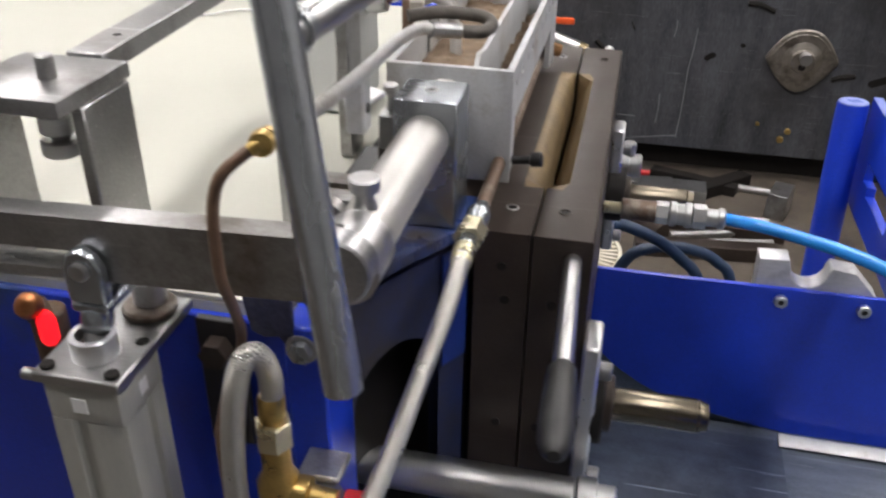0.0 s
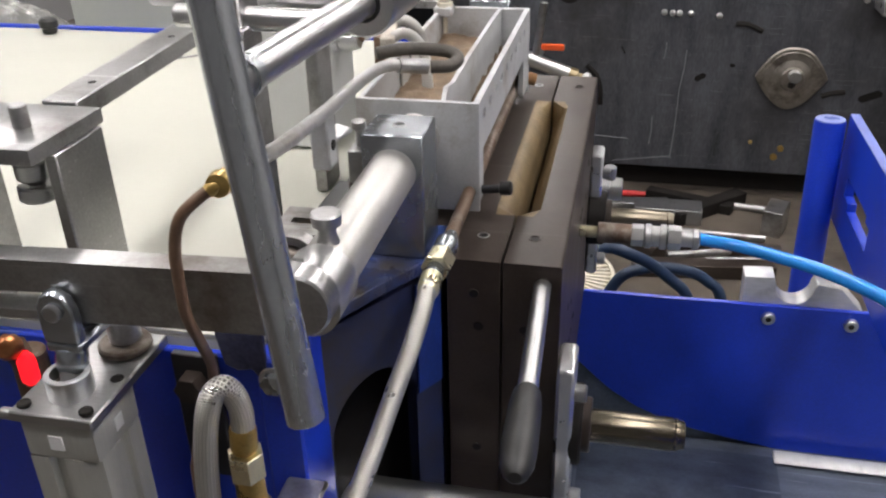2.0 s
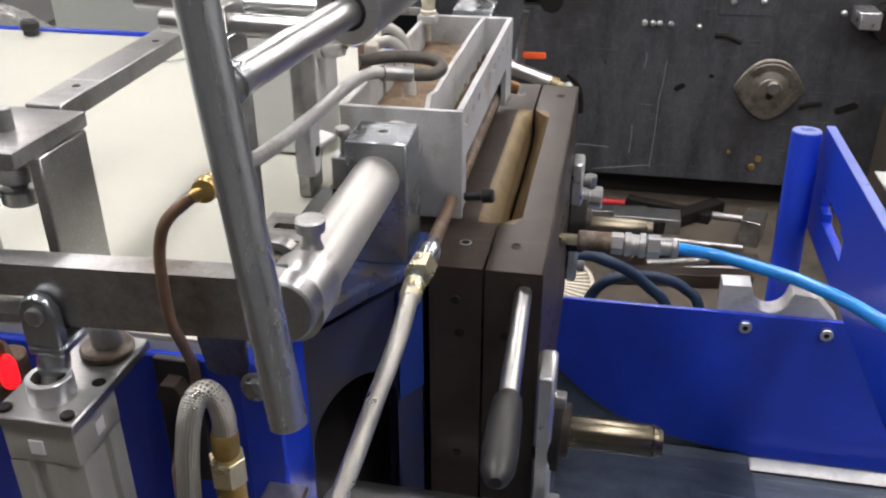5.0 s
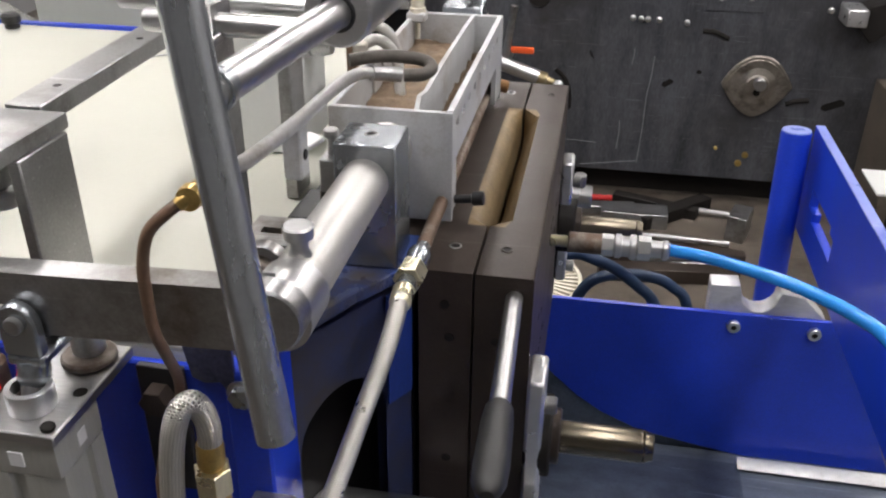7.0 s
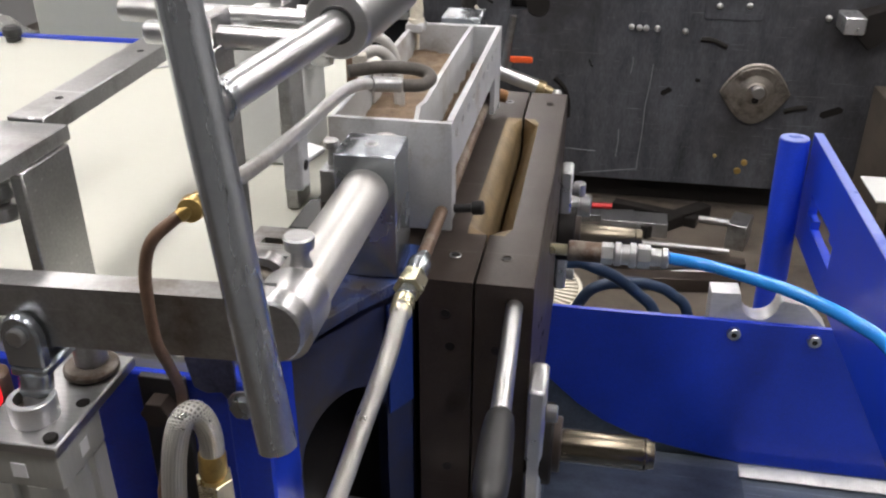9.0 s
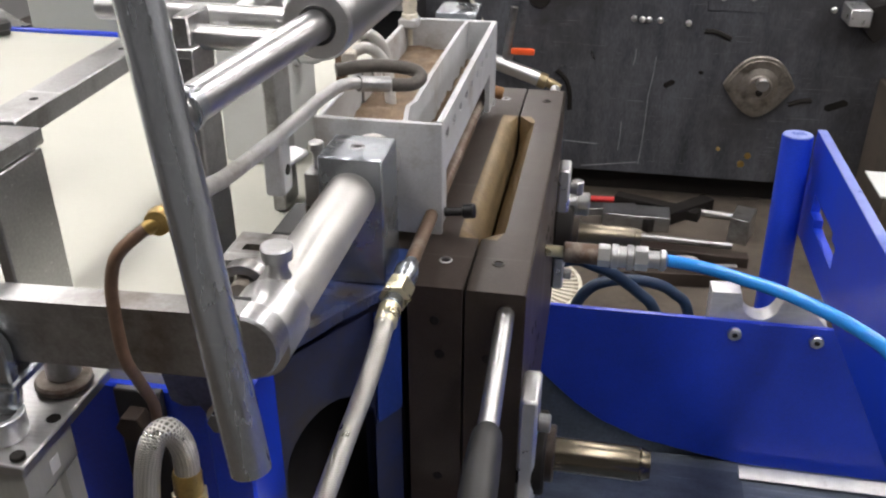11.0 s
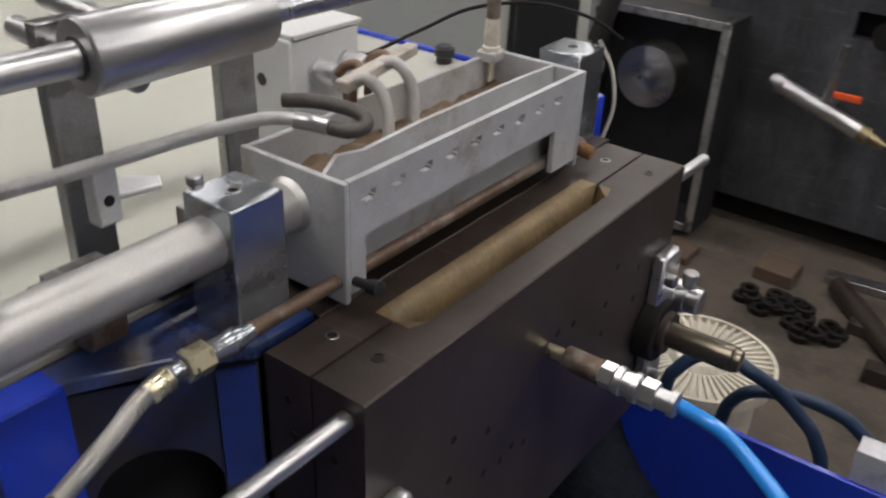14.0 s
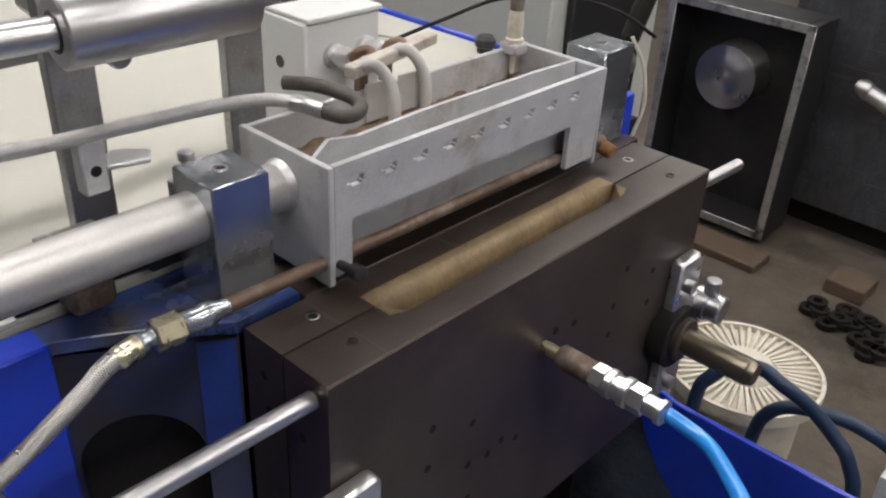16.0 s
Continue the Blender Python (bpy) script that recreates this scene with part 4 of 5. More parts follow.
# ---------- ignition and heating gear on the trough ----------
wb = thing("control_box", "white sheet-metal control box with a round hole", "control box", (-0.226, 0.24, 1.16))
shell_ = part("shell", box(-0.282, -0.211, 0.196, 0.288, 1.1605, 1.302, 0.002), M_WHITE, wb)
part("lid", box(-0.284, -0.209, 0.198, 0.290, 1.302, 1.307, 0.001), M_WHITE, wb)
# Shaded hole drawn as a black disc on the shell.
part("cable_hole_disc", rod((-0.2508, 0.1965, 1.2586), (-0.2508, 0.1952, 1.2586), 0.0062, 20), M_BLACK, shell_)
for y, c in ((0.228, M_ALU), (0.268, M_ALU)):
    part("gland", lathe((-0.211, y, 1.268), (-0.183, y, 1.270), [(0, 0.012), (0.006, 0.012), (0.007, 0.009), (0.018, 0.011), (0.028, 0.009)]), c, wb)
el = thing("heating_terminal", "ceramic terminal bar with glass-fibre leads", "terminal", (-0.15, 0.25, 1.28))
part("terminal_bar", prism([(-0.150, 0.188), (-0.136, 0.190), (-0.164, 0.322), (-0.178, 0.320)], "z", 1.2725, 1.2835, 0.0015), M_CERAMIC, el)
for x, y in ((-0.14, 0.205), (-0.154, 0.258)):
    part("lead", hose([(x - 0.002, y, 1.280), (x + 0.010, y + 0.003, 1.2835), (x + 0.022, y + 0.006, 1.275), (x + 0.029, y + 0.008, 1.257), (x + 0.031, y + 0.007, 1.228)], 0.0056), M_CONDUIT, el)
for x, y in ((-0.158, 0.212), (-0.168, 0.252)):
    part("copper_lug", box(x - 0.006, x + 0.004, y, y + 0.01, 1.24, 1.278, 0.001), M_COPPER, el)
for y in (0.228, 0.268):
    part("rear_lead", hose([(-0.184, y, 1.270), (-0.178, y + 0.004, 1.279), (-0.168, y + 0.008, 1.282), (-0.160, y + 0.006, 1.276)], 0.0048), M_COPPER, el, "reddish brown lead between gland and bar")
    part("mica_plate", box(-0.134, -0.131, y - 0.03, y - 0.004, 1.232, 1.268, 0.001), M_CONDUIT, el, "sooty pale mica plate behind the lead")
single("heater_rod", hose([(-0.131, 0.110, 1.2905), (-0.106, 0.123, 1.292), (-0.080, 0.131, 1.290), (-0.066, 0.132, 1.287), (-0.060, 0.126, 1.283), (-0.066, 0.116, 1.280), (-0.082, 0.111, 1.280)], 0.0058), mat("burnt_grey_rod", (0.10, 0.09, 0.08), 0.6, 0.3, 0.4, 50, 300, 0.2),
       "bent dark heater rod over the trough", "heater rod")
sp = thing("ignition_electrode", "ceramic ignition electrode clamped on the trough", "electrode", (-0.131, 0.408, 1.262))
P4 = lambda z: (-0.130, 0.400, z)
part("clamp", box(-0.142, -0.120, 0.390, 0.412, 1.256, 1.268, 0.002), M_SILVER, sp)
part("insulator", lathe(P4(1.262), P4(1.312), [(0, 0.0095), (0.010, 0.0095), (0.011, 0.0075), (0.022, 0.0085), (0.030, 0.0075), (0.050, 0.0065)]), M_IVORY, sp)
part("cap", rod(P4(1.300), P4(1.322), 0.0072), M_RUST, sp)
part("needle", rod(P4(1.235), P4(1.262), 0.003), M_IVORY, sp)
part("lead", hose([P4(1.318), (-0.131, 0.401, 1.332), (-0.140, 0.402, 1.345), (-0.155, 0.404, 1.352), (-0.18, 0.41, 1.36)], 0.0028), M_ALU, sp)
single("ignition_cable", hose([(-0.215, 0.30, 1.265), (-0.19, 0.36, 1.285), (-0.17, 0.42, 1.30), (-0.13, 0.48, 1.302), (-0.09, 0.53, 1.285), (-0.06, 0.56, 1.26)], 0.002), M_VOID, "thin dark ignition cable above the trough", "cable")
single("link_strut", rod((-0.092, 0.56, 1.250), (-0.080, 0.62, 1.40), 0.011), M_VOID, "dark sloping strut behind the far bearing block", "strut")
single("pale_cable", hose([(-0.080, 0.545, 1.258), (-0.066, 0.556, 1.225), (-0.058, 0.556, 1.185), (-0.062, 0.55, 1.150), (-0.070, 0.545, 1.12)], 0.0022), M_IVORY, "pale thin cable looping beside the block", "cable")
single("blue_clip", box(-0.100, -0.068, 0.528, 0.552, 1.12, 1.196, 0.002), M_BLUE, "small blue plastic cover by the far block", "cover")

# ---------- blue guard with post and rail ----------
gd = thing("blue_guard", "blue enamelled steel guard panel with curved corner", "guard panel", (0.2, 0.6199, ZP))
curve = [(-0.0228, 0.7795), (-0.015, 0.7217), (0.0039, 0.6795), (0.035, 0.6329), (0.0672, 0.6018), (0.1017, 0.5706), (0.1461, 0.5418), (0.2128, 0.5129), (0.3016, 0.4962), (0.3839, 0.4834), (0.6294, 0.4834), (0.4927, 0.7673), (0.0372, 0.764), (0.0017, 0.7729)]
part("panel", prism(curve, "y", 0.6159, 0.6239, 0.001), M_BLUE, gd)
part("foot_strip", prism([(0.572, ZP + 0.0055), (0.598, ZP + 0.0055), (0.598, ZP + 0.013), (0.594, ZP + 0.015), (0.572, ZP + 0.008)], "x", 0.378, 0.624, 0.001), M_SAWN, gd, "bright bare metal foot strip")
for x in (0.335, 0.4572):
    cs_ = part("cap_screw", rod((x, 0.6159, 0.7462), (x, 0.6059, 0.7462), 0.0105, 20), M_CHROME, gd)
    # Socket recess painted as a black hexagon on the screw head.
    part("hex_socket_disc", hexrod((x, 0.6079, 0.7462), (x, 0.6055, 0.7462), 0.0052), M_VOID, cs_)
ps = thing("clamp_bracket", "milled aluminium bracket clamping the blue post", "bracket", (0.3961, 0.6699, 0.7217))
arc_ = [(0.3694 + 0.028 * math.cos(a_), 0.7973 - 0.029 * math.sin(a_)) for a_ in [math.pi * (10 - i) / 10 for i in range(11)]]
part("saddle", prism([(0.2961, 0.7106), (0.4838, 0.7106), (0.475, 0.7617), (0.4372, 0.8017), (0.4016, 0.8062), *arc_[::-1], (0.3372, 0.8128), (0.2928, 0.8106)], "y", 0.6249, 0.6599, 0.001), M_SAWN, ps)
# Paler blue paints the lamp reflection into the upward faces.
M_BLUESHEEN = mat("blue_paint_sheen", (0.20, 0.26, 0.62), 0.3, 0.0, 0.25, 25, 300, 0.1, spots=0.3, spot_col=(0.05, 0.09, 0.45))
pt = thing("blue_post", "upright blue enamelled round post", "post", (0.4228, 0.7028, 0.0))
part("shaft", lathe((0.4228, 0.7028, 0.0), (0.3983, 0.741, 1.0317), [(0, 0.0233), (1.0300, 0.0233), (1.0327, 0.0222)], 36), M_BLUE, pt)
part("top_cap", rod((0.39829, 0.74104, 1.0318), (0.39825, 0.7411, 1.0338), 0.0219, 36), M_BLUESHEEN, pt, "blue end cap with the lamp reflection painted in pale")
rl = thing("blue_rail", "tall blue enamelled side rail with a lozenge slot", "rail", (0.4405, 0.2, 0.8551))
part("rail_plate", pierced("x", [-0.5, 0.5454, 0.5699, 0.6765, 0.7065, 0.7676], [0.8595, 0.9084, 0.9217, 0.9428, 0.9528, 1.0317],
     lambda u, v: (0.5454 < u < 0.6765 and 0.9084 < v < 0.9217) or (0.5454 < u < 0.7065 and 0.9217 < v < 0.9428) or (0.5699 < u < 0.7065 and 0.9428 < v < 0.9528), 0.4316, 0.445), M_BLUE, rl)
part("top_edge", box(0.4311, 0.4455, -0.5, 0.7676, 1.0319, 1.0342, 0.0008), M_BLUESHEEN, rl, "blue top edge with the lamp reflection painted in pale")
single("chute_plate", box(-0.108, 0.3905, 0.6259, 0.6309, ZP - 0.1, 0.7217, 0.001), M_SHEET, "dark smeared sheet-metal chute behind the guard", "chute")
single("drip_sheet", prism([(0.0572, -0.21), (0.3739, -0.21), (0.3816, 0.5877), (0.0572, 0.5877)], "z", ZP + 0.0005, ZP + 0.005), M_SHEETDARK, "dark smeared sheet laid on the base plate", "sheet")

# ---------- cables and drum behind the guard ----------
for pts_ in ([(-0.002, 0.765, 0.55), (0.002, 0.766, 0.68), (0.012, 0.768, 0.712), (0.032, 0.782, 0.738), (0.062, 0.792, 0.750), (0.085, 0.792, 0.754), (0.111, 0.787, 0.749), (0.153, 0.805, 0.722), (0.197, 0.815, 0.684), (0.2256, 0.813, 0.656), (0.250, 0.810, 0.58), (0.270, 0.810, 0.30), (0.275, 0.815, 0.10), (0.29, 0.86, 0.012)],
             [(0.075, 0.822, 0.50), (0.083, 0.824, 0.62), (0.092, 0.824, 0.656), (0.115, 0.832, 0.681), (0.157, 0.855, 0.684), (0.210, 0.878, 0.674), (0.266, 0.900, 0.643), (0.305, 0.900, 0.58), (0.330, 0.900, 0.30), (0.335, 0.905, 0.10), (0.35, 0.95, 0.012)]):
    single("cable_loop", hose(pts_, 0.0108), M_CABLE, "dark blue rubber cable looping over the guard", "cable", "cable loops")
dr = thing("ribbed_drum", "aged white plastic drum with radial ribs", "drum", (-0.05, 1.13, 0))
CX, CY, CZ = -0.055, 1.115, 0.50
part("base", lathe((CX, CY, 0.0), (CX, CY, CZ - 0.015), [(0, 0.118), (0.30, 0.122), (0.485, 0.125)], 40), M_IVORY, dr)
part("rim", pipe_ring((CX, CY, CZ - 0.015), (CX, CY, CZ + 0.012), 0.150, 0.142, 56), M_IVORY, dr)
part("disc", rod((CX, CY, CZ - 0.015), (CX, CY, CZ), 0.1425, 56), M_IVORY, dr)
part("hub", lathe((CX, CY, CZ), (CX, CY, CZ + 0.02), [(0, 0.062), (0.01, 0.060), (0.02, 0.052)], 40), M_IVORY, dr)
rib = box(0.063, 0.1415, -0.0034, 0.0034, 0, 0.010, 0.001)
rm_ = bpy.data.meshes.new("rib")
finish(rib)
rib.to_mesh(rm_)
rib.free()
rm_.materials.append(M_IVORY)
for i in range(48):
    o = new("rib", rm_)
    o.parent = dr
    o.matrix_parent_inverse = Matrix.Translation(-Vector(dr.location))
    o.matrix_basis = pose(CX, CY, CZ, 0, 0, i * 7.5)

# ---------- scrap on the floor ----------


def scrap(name, label, p, q, w, hgt, material, cat="bar"):
    p, q = Vector((*p, 0)), Vector((*q, 0))
    d = (q - p).normalized()
    n = Vector((-d.y, d.x, 0)) * w / 2
    poly = [((p + n).x, (p + n).y), ((p - n).x, (p - n).y), ((q - n).x, (q - n).y), ((q + n).x, (q + n).y)]
    return single(name, prism(poly, "z", 0.0005, hgt, 0.002), material, label, cat)


scrap("steel_block", "bright milled steel block lying on the floor", (0.15, 2.50), (0.40, 2.50), 0.10, 0.06, M_DULL, "block")
scrap("flat_bar", "dark flat steel bar lying on the floor", (0.05, 2.28), (0.66, 2.24), 0.05, 0.04, M_MOULD)
scrap("flat_bar", "dark flat steel bar lying on the floor", (0.30, 2.45), (0.56, 2.70), 0.06, 0.05, M_VOID)
scrap("flat_bar", "dark flat steel bar lying on the floor", (0.20, 2.69), (0.52, 2.58), 0.05, 0.04, M_VOID)
scrap("flat_bar", "grey flat steel bar lying on the floor", (-0.10, 2.55), (0.28, 2.60), 0.06, 0.03, M_DULL)
scrap("flat_bar", "dark flat steel bar lying on the floor", (0.15, 2.05), (0.62, 2.10), 0.06, 0.05, M_MOULD)
scrap("angle_piece", "rough grey steel offcut on the floor", (0.64, 2.40), (0.68, 2.52), 0.07, 0.10, M_DULL, "offcut")
scrap("offcut", "grey steel offcut on the floor", (0.72, 1.75), (0.90, 1.80), 0.08, 0.05, M_MOULD, "offcut")
scrap("offcut", "brown rusty offcut on the floor", (0.95, 1.30), (1.10, 1.38), 0.10, 0.06, M_RUST, "offcut")
for i, (p, q, r) in enumerate((((0.30, 2.66), (0.70, 2.60), 0.014), ((0.20, 2.38), (0.62, 2.36), 0.012), ((0.40, 2.16), (0.62, 2.2), 0.012), ((-0.04, 2.47), (0.24, 2.13), 0.035), ((0.27, 2.17), (0.62, 2.28), 0.014))):
    single("steel_rod", rod((*p, r), (*q, r), r), M_DULL if i != 3 else M_MOULD, "thin grey steel rod on the floor" if i != 3 else "thick dark steel rod on the floor", "rod")
single("red_tube", rod((0.10, 2.68, 0.012), (0.32, 2.69, 0.012), 0.012), M_RED, "thin red plastic tube on the floor", "tube")
single("wood_block", box(-0.30, -0.17, 2.39, 2.52, 0.0005, 0.05, 0.004), M_WOOD, "small brown wooden block on the floor", "block")
single("wood_plank", box(-0.92, -0.51, 2.31, 2.44, 0.0005, 0.03, 0.004), M_WOOD, "brown wooden batten under the square steel box", "plank")
random.seed(4)
pts = [(-0.25 + 0.25 * (i / 19) + random.uniform(-0.05, 0.05), 2.29 - 0.14 * (i / 19) + random.uniform(-0.07, 0.07)) for i in range(20)]
ch = thing("chain", "dark oily heavy chain lying in a heap", "chain", (*pts[0], 0))
for i, (px, py) in enumerate(pts):
    z = 0.012 + (i % 3) * 0.008
    part("link", pipe_ring((px, py, z - 0.010), (px, py, z + 0.010), 0.032, 0.016, 16), M_VOID, ch)

# ---------- things on the dark wall ----------
DX, DZ, R_ = 0.681, 0.500, 0.130
wh = thing("round_cover", "worn round steel cover with flattened sides on the wall", "cover", (DX, YW, DZ))
prof_ = []
for i in range(41):
    u_ = -1 + i / 20
    prof_.append((DX + u_ * R_, DZ + 0.113 * (1 - abs(u_) ** 2.4)))
for i in range(1, 40):
    u_ = 1 - i / 20
    prof_.append((DX + u_ * R_, DZ - 0.122 * (1 - abs(u_) ** 1.8)))
M_COVER = mat("brown_worn_cover_steel", (0.33, 0.30, 0.265), 0.36, 0.8, 0.4, 25, 300, 0.1, spots=0.4, spot_col=(0.1, 0.085, 0.07), scratch=0.25)
part("rim", prism(prof_, "y", YW - 0.02, YW - 0.0005, 0.004), M_COVER, wh)
part("dish", prism([(DX + (x - DX) * 0.9, DZ + (z - DZ) * 0.88) for x, z in prof_], "y", YW - 0.024, YW - 0.0205, 0.002), M_COVER, wh)
part("cone", lathe((DX, YW - 0.0245, DZ), (DX, YW - 0.06, DZ), [(0, 0.07), (0.008, 0.045), (0.016, 0.040)], 40), M_COVER, wh)
part("boss", rod((DX + 0.004, YW - 0.04, DZ + 0.018), (DX + 0.004, YW - 0.075, DZ + 0.018), 0.022), M_STEEL, wh)
# Black disc stands in for the shaded bore.
part("bore", rod((DX, YW - 0.0400, DZ - 0.020), (DX, YW - 0.0425, DZ - 0.020), 0.013), M_VOID, wh)
for x, z in ((0.200, 0.727), (0.230, 0.725), (0.255, 0.725), (0.296, 0.725), (0.398, 0.719), (0.509, 0.817), (0.614, 0.821), (0.893, 0.788)):
    b_ = thing("wall_bolt", "small zinc bolt head in the dark wall", "bolt", (x, YW, z), "wall bolts")
    part("head", lathe((x, YW - 0.0005, z), (x, YW - 0.02, z), [(0, 0.0115), (0.008, 0.0115), (0.012, 0.009), (0.014, 0.004)], 16), M_CHROME, b_)
for x, z, w_ in ((0.687, 0.216, 0.012), (0.666, 0.180, 0.013), (0.572, 0.237, 0.007)):
    b_ = thing("brass_plug", "small brass plug in the dark wall", "plug", (x, YW, z), "brass plugs")
    part("head", rod((x, YW - 0.0005, z), (x, YW - 0.012, z), w_, 16), M_BRASS, b_)
# Black beads on the surface paint in the shade of curved slots.
for pts_ in ([(0.459, 0.691), (0.503, 0.689), (0.557, 0.666)], [(-0.075, 0.515), (-0.035, 0.475), (-0.018, 0.42), (-0.014, 0.359)], [(0.80, 0.43), (0.84, 0.445), (0.88, 0.45)]):
    single("wall_slot", hose([(x, YW - 0.001, z) for x, z in pts_], 0.010, seg=8), M_VOID, "curved black bead standing in for a dark slot in the wall", "slot")
# chalk lines and grease smears on the dark wall
M_CHALK = mat("pale_scratch", (0.27, 0.28, 0.30), 0.6, 0.2, 0.4, 60, 300, 0.1)
for p, q in (((0.296, 0.586), (0.283, 0.436)), ((0.283, 0.436), (0.274, 0.148)), ((0.191, 0.321), (0.188, 0.202)), ((0.05, 0.124), (0.271, 0.156)), ((-0.038, 0.228), (0.107, 0.222)), ((0.219, 0.614), (0.214, 0.55))):
    single("scratch_mark", hose([(p[0], YW - 0.0002, p[1]), ((p[0] + q[0]) / 2 + 0.003, YW - 0.0002, (p[1] + q[1]) / 2), (q[0], YW - 0.0002, q[1])], 0.0016, seg=6), M_CHALK, "pale scratch line on the dark steel wall", "scratch", "wall scratches")
for p, q, r in (((0.945, 0.427), (0.993, 0.446), 0.016), ((0.466, 0.536), (0.467, 0.534), 0.009), ((0.346, 0.479), (0.363, 0.491), 0.012), ((0.061, 0.593), (0.058, 0.567), 0.009)):
    single("grease_smear", prism([(p[0] - r, p[1] - r * 0.4), (p[0], p[1] - r), (q[0] + r, q[1] - r * 0.5), (q[0] + r * 1.2, q[1] + r * 0.4), (q[0], q[1] + r), (p[0] - r * 0.8, p[1] + r * 0.6)], "y", YW - 0.003, YW - 0.0005, 0.0005), M_VOID, "small dark grease smear on the steel wall", "smear", "grease smears")
# Raised black disc takes the place of the hole's shade.
single("round_opening", rod((-0.154, YW - 0.0005, 0.796), (-0.154, YW - 0.006, 0.796), 0.045, 36), M_VOID, "black disc standing in for a dark round hole in the steel wall", "plug")
single("dark_plate", box(0.568-0.11, 0.568+0.10, YW - 0.004, YW - 0.0005, 0.819-0.05, 0.819+0.16, 0.001), M_WALL, "dark rectangular steel patch bolted on the wall", "plate")
vl = thing("wall_valve", "steel pipe valve with orange lever and black hose", "valve", (-0.25, 2.6, 0.57))
A_, B_ = Vector((-0.398, 2.60, 0.613)), Vector((-0.132, 2.6, 0.522))
part("barrel", rod(A_, B_, 0.028), M_CHROME, vl)
dv = (B_ - A_).normalized()
part("brass_end", lathe(B_, B_ + dv * 0.09, [(0, 0.027), (0.01, 0.029), (0.03, 0.029), (0.033, 0.019), (0.05, 0.019), (0.09, 0.012)]), mat("tarnished_brass", (0.36, 0.29, 0.17), 0.35, 0.8, 0.3, 40, 400, 0.1), vl)
part("left_end", lathe(A_, A_ - dv * 0.05, [(0, 0.027), (0.006, 0.032), (0.03, 0.032), (0.05, 0.02)]), M_STEEL, vl)
part("stem", rod((-0.262, 2.60, 0.57), (-0.232, 2.60, 0.785), 0.014), M_STEEL, vl)
part("lever", box(-0.240, -0.152, 2.59, 2.61, 0.610, 0.634, 0.008, seg=2), M_ORANGE, vl, "orange plastic lever")
part("wall_pipe", rod((-0.262, 2.6, 0.565), (-0.262, YW, 0.565), 0.02), M_STEEL, vl)

# Near-black base gives the box its dark interior.
M_BLACKSTEEL = mat("near_black_steel", (0.035, 0.034, 0.036), 0.5, 0.3, 0.5, 8, 120, 0.1, spots=0.4, spot_col=(0.015, 0.015, 0.015), scratch=0.1)
M_CUT = mat("cut_steel_edge", (0.55, 0.54, 0.52), 0.36, 0.75, 0.4, 30, 300, 0.2, spots=0.4, spot_col=(0.10, 0.09, 0.08), scratch=0.5)
# square steel box standing on the floor in front of the wall
sb = thing("square_steel_box", "open square box welded from dark steel with a turned disc", "steel box", (-0.84, 2.6, 0))
X0, X1, Y0, YB, Z0, Z1 = -1.10, -0.575, 2.50, 2.68, 0.03, 0.805
Wd = 0.030
part("right_side", box(X1 - Wd, X1, Y0, YB, Z0, Z1, 0.003), M_BLACKSTEEL, sb)
part("left_side", box(X0, X0 + Wd, Y0, YB, Z0, Z1, 0.003), M_BLACKSTEEL, sb)
part("top_side", box(X0 + Wd, X1 - Wd, Y0, YB, Z1 - Wd, Z1, 0.003), M_BLACKSTEEL, sb)
part("bottom_side", box(X0 + Wd, X1 - Wd, Y0, YB, Z0, Z0 + Wd, 0.003), M_BLACKSTEEL, sb)
part("back_sheet", box(X0 + Wd, X1 - Wd, YB - 0.02, YB - 0.004, Z0 + Wd, Z1 - Wd, 0), M_BLACKSTEEL, sb)
for nm, q in (("right_edge", (X1 - Wd, X1, Z0, Z1)), ("left_edge", (X0, X0 + Wd, Z0, Z1)), ("top_edge", (X0 + Wd, X1 - Wd, Z1 - Wd, Z1)), ("bottom_edge", (X0 + Wd, X1 - Wd, Z0, Z0 + Wd))):
    part(nm, box(q[0] + 0.0005, q[1] - 0.0005, Y0 - 0.005, Y0 - 0.0002, q[2] + 0.0005, q[3] - 0.0005, 0.0015), M_CUT, sb)
M_TURNED = mat("turned_steel", (0.55, 0.54, 0.52), 0.3, 1.0, 0.1, 10, 700, 0.0)
M_TURNED.node_tree.nodes["Principled BSDF"].inputs["Anisotropic"].default_value = 0.9
M_TURNED.node_tree.nodes["Principled BSDF"].inputs["Anisotropic Rotation"].default_value = 0.25
tan_ = M_TURNED.node_tree.nodes.new("ShaderNodeTangent")
tan_.direction_type, tan_.axis = "RADIAL", "Y"
M_TURNED.node_tree.links.new(tan_.outputs[0], M_TURNED.node_tree.nodes["Principled BSDF"].inputs["Tangent"])
b = lathe((0, 0, 0), (0, -0.14, 0), [(0, 0.114), (0.115, 0.114), (0.12, 0.111), (0.1202, 0.075), (0.1212, 0.073), (0.1212, 0.035), (0.1204, 0.033), (0.1206, 0.008), (0.122, 0.006)], 56)
disc_ = part("turned_disc", b, M_TURNED, sb)
disc_.matrix_basis = pose(-0.862, YB - 0.02, 0.552)

# regulator on its stand and the cabinet at the wall
rg = thing("pressure_regulator", "black pressure regulator knob on a white bracket plate", "regulator", (0.97, 1.6, 0))
part("shelf_plate", box(0.79, 1.35, 1.50, 1.66, 0.612, 0.618, 0.001), M_WHITE, rg)
part("shelf_leg", box(1.10, 1.13, 1.62, 1.65, 0.0, 0.612, 0.001), M_WHITE, rg)
part("body", box(0.93, 1.02, 1.51, 1.60, 0.50, 0.611, 0.006), M_ALU, rg)
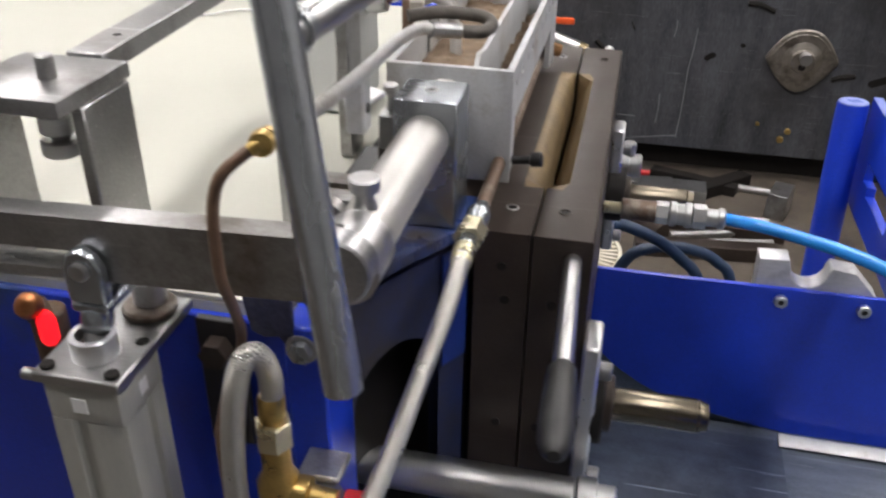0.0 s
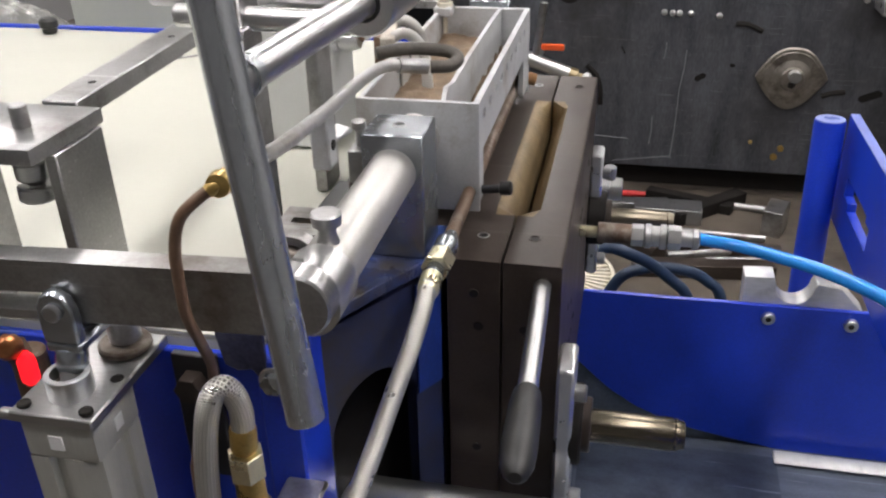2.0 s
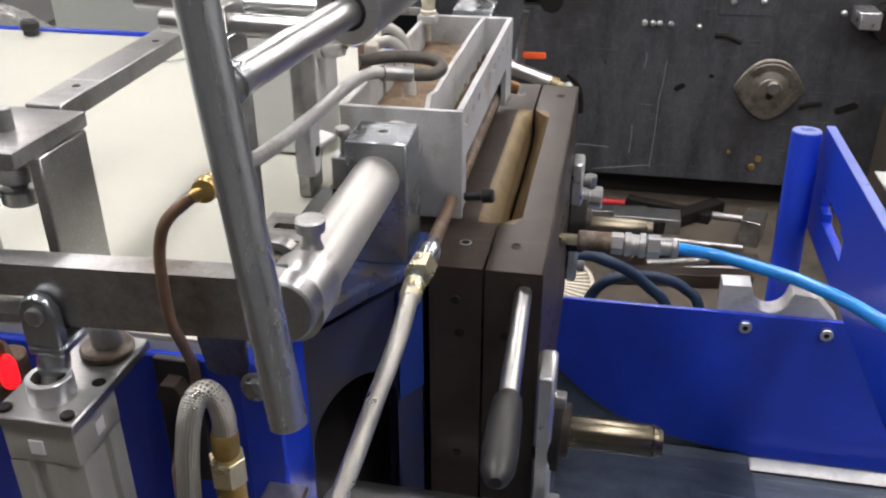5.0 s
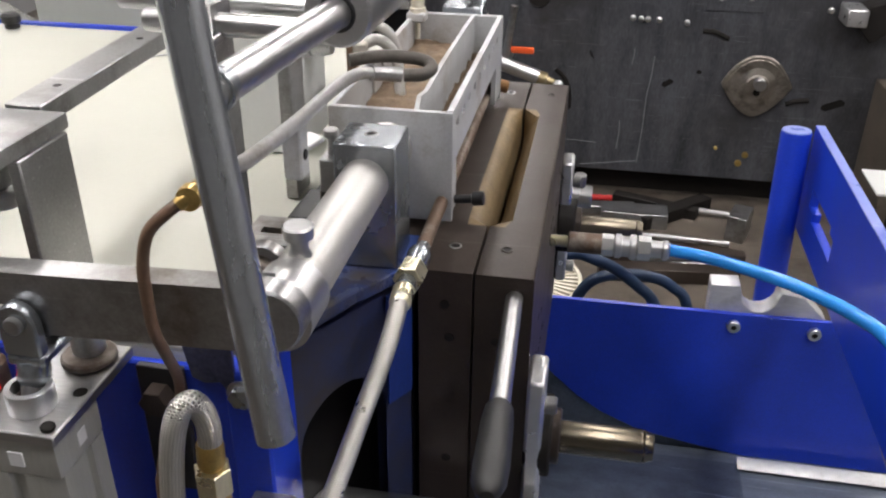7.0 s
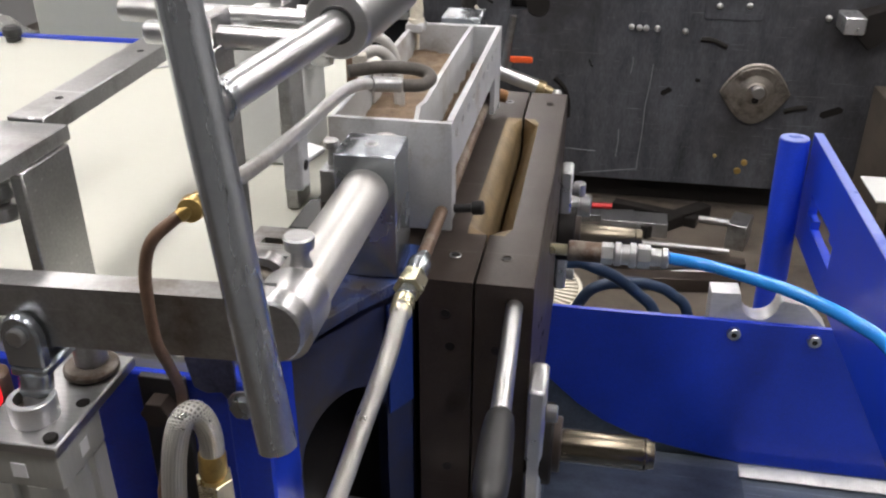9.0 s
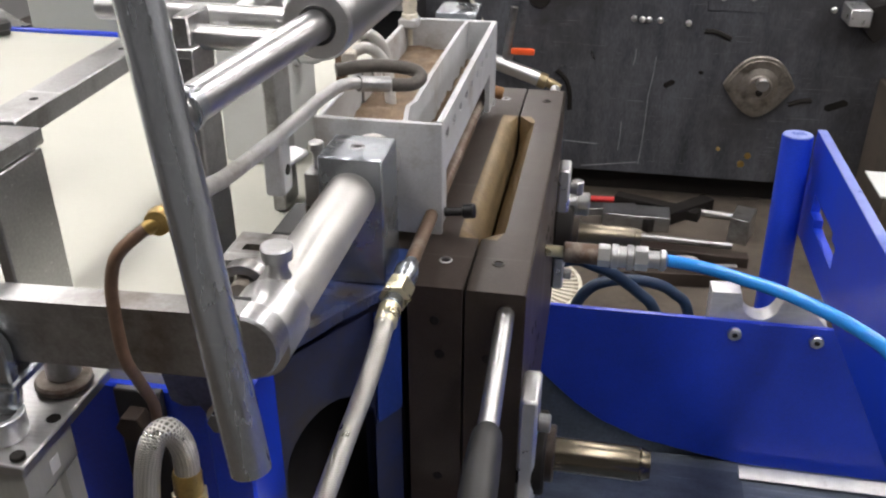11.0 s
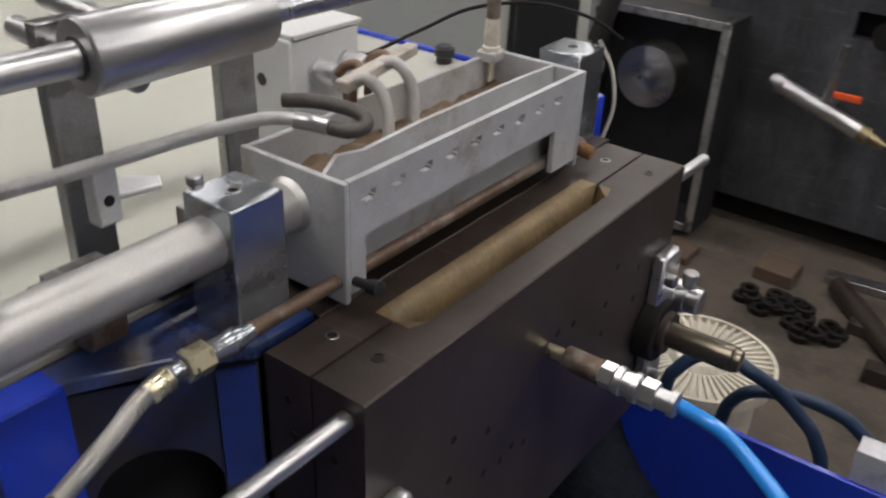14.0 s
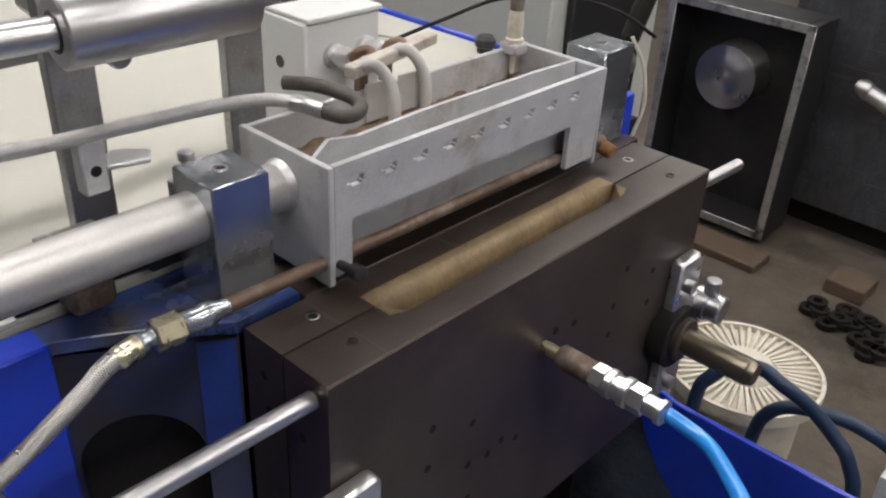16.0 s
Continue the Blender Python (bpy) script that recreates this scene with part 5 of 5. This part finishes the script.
part("collar", lathe((0.98, 1.58, 0.618), (0.98, 1.58, 0.64), [(0, 0.054), (0.012, 0.057), (0.022, 0.054)]), M_BLACK, rg)
part("yellow_ring", rod((0.98, 1.58, 0.640), (0.98, 1.58, 0.647), 0.055), mat("yellow_plastic", (0.7, 0.6, 0.12), 0.4), rg)
part("knob", lathe((0.98, 1.58, 0.647), (0.98, 1.58, 0.78), [(0, 0.045), (0.115, 0.042), (0.127, 0.038), (0.131, 0.032)], 24), M_BLACK, rg)
single("regulator_hose", hose([(1.0, 1.51, 0.55), (1.05, 1.46, 0.56), (1.13, 1.40, 0.52), (1.20, 1.36, 0.42), (1.25, 1.36, 0.2), (1.26, 1.36, 0.013)], 0.013), M_AIR, "bright blue air hose from the regulator", "hose")
cab = thing("junction_cabinet", "open brown steel junction cabinet on the wall", "cabinet", (1.4, 2.6, 0))
part("left_side", box(1.10, 1.14, 2.40, YW - 0.001, 0.0, 0.55, 0.003), M_BENCH, cab)
part("shelf", box(1.14, 1.9, 2.38, YW - 0.001, 0.53, 0.555, 0.003), M_BENCH, cab)
# Near-black block fills the cabinet below its shelf.
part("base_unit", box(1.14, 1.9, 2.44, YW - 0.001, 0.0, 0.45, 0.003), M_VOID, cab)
part("bracket", prism([(0.93, 0.80), (1.10, 0.86), (1.16, 0.80), (1.02, 0.70)], "y", 2.65, YW - 0.001, 0.002), M_VOID, cab)
part("terminal", box(0.92, 0.99, 2.62, YW - 0.001, 0.76, 0.82, 0.004), M_ALU, cab)

# ---------- behind the cream table ----------
single("back_cabinet", box(-1.05, -0.52, 1.0, 1.38, 0.0, 1.6, 0.003), M_PALE, "pale grey-green sheet-metal cabinet behind the table", "cabinet")
single("plastic_cover", box(-0.53, -0.505, 1.05, 1.30, 0.0, 1.45, 0.002), M_BLACK, "dark upright edge strip beside the pale cabinet", "strip")
single("back_shelf", box(-2.4, -1.06, 1.1, 1.5, 0.0, 0.9, 0.003), M_BLUEOLD, "dark blue shelf unit behind the machine", "shelf")
b = bmesh.new()
rows_ = []
for j in range(31):
    r_ = []
    for i in range(61):
        x, y = -1.75 + 0.7 * i / 60, 0.72 + 0.3 * j / 30
        h_ = 0.10 * (1 - abs(2 * j / 30 - 1) ** 3) * (1 - abs(2 * i / 60 - 1) ** 6)
        z = 1.06 + h_ + 0.025 * noise.noise(Vector((x * 12, y * 12, 1))) + 0.02 * abs(noise.noise(Vector((x * 30, y * 30, 5))))
        r_.append(b.verts.new((x, y, z)))
    rows_.append(r_)
for j in range(30):
    for i in range(60):
        b.faces.new((rows_[j][i], rows_[j][i + 1], rows_[j + 1][i + 1], rows_[j + 1][i]))
single("crumpled_foil", b, mat("crumpled_clear_plastic", (0.42, 0.42, 0.40), 0.25, 0.2, 0.3, 30, 200, 0.3), "crumpled translucent plastic sheet behind the table", "plastic sheet")
single("foil_stand", box(-1.75, -1.06, 0.70, 1.02, 0.0, 1.06, 0.003), M_PALE, "pale stand under the crumpled plastic", "stand")
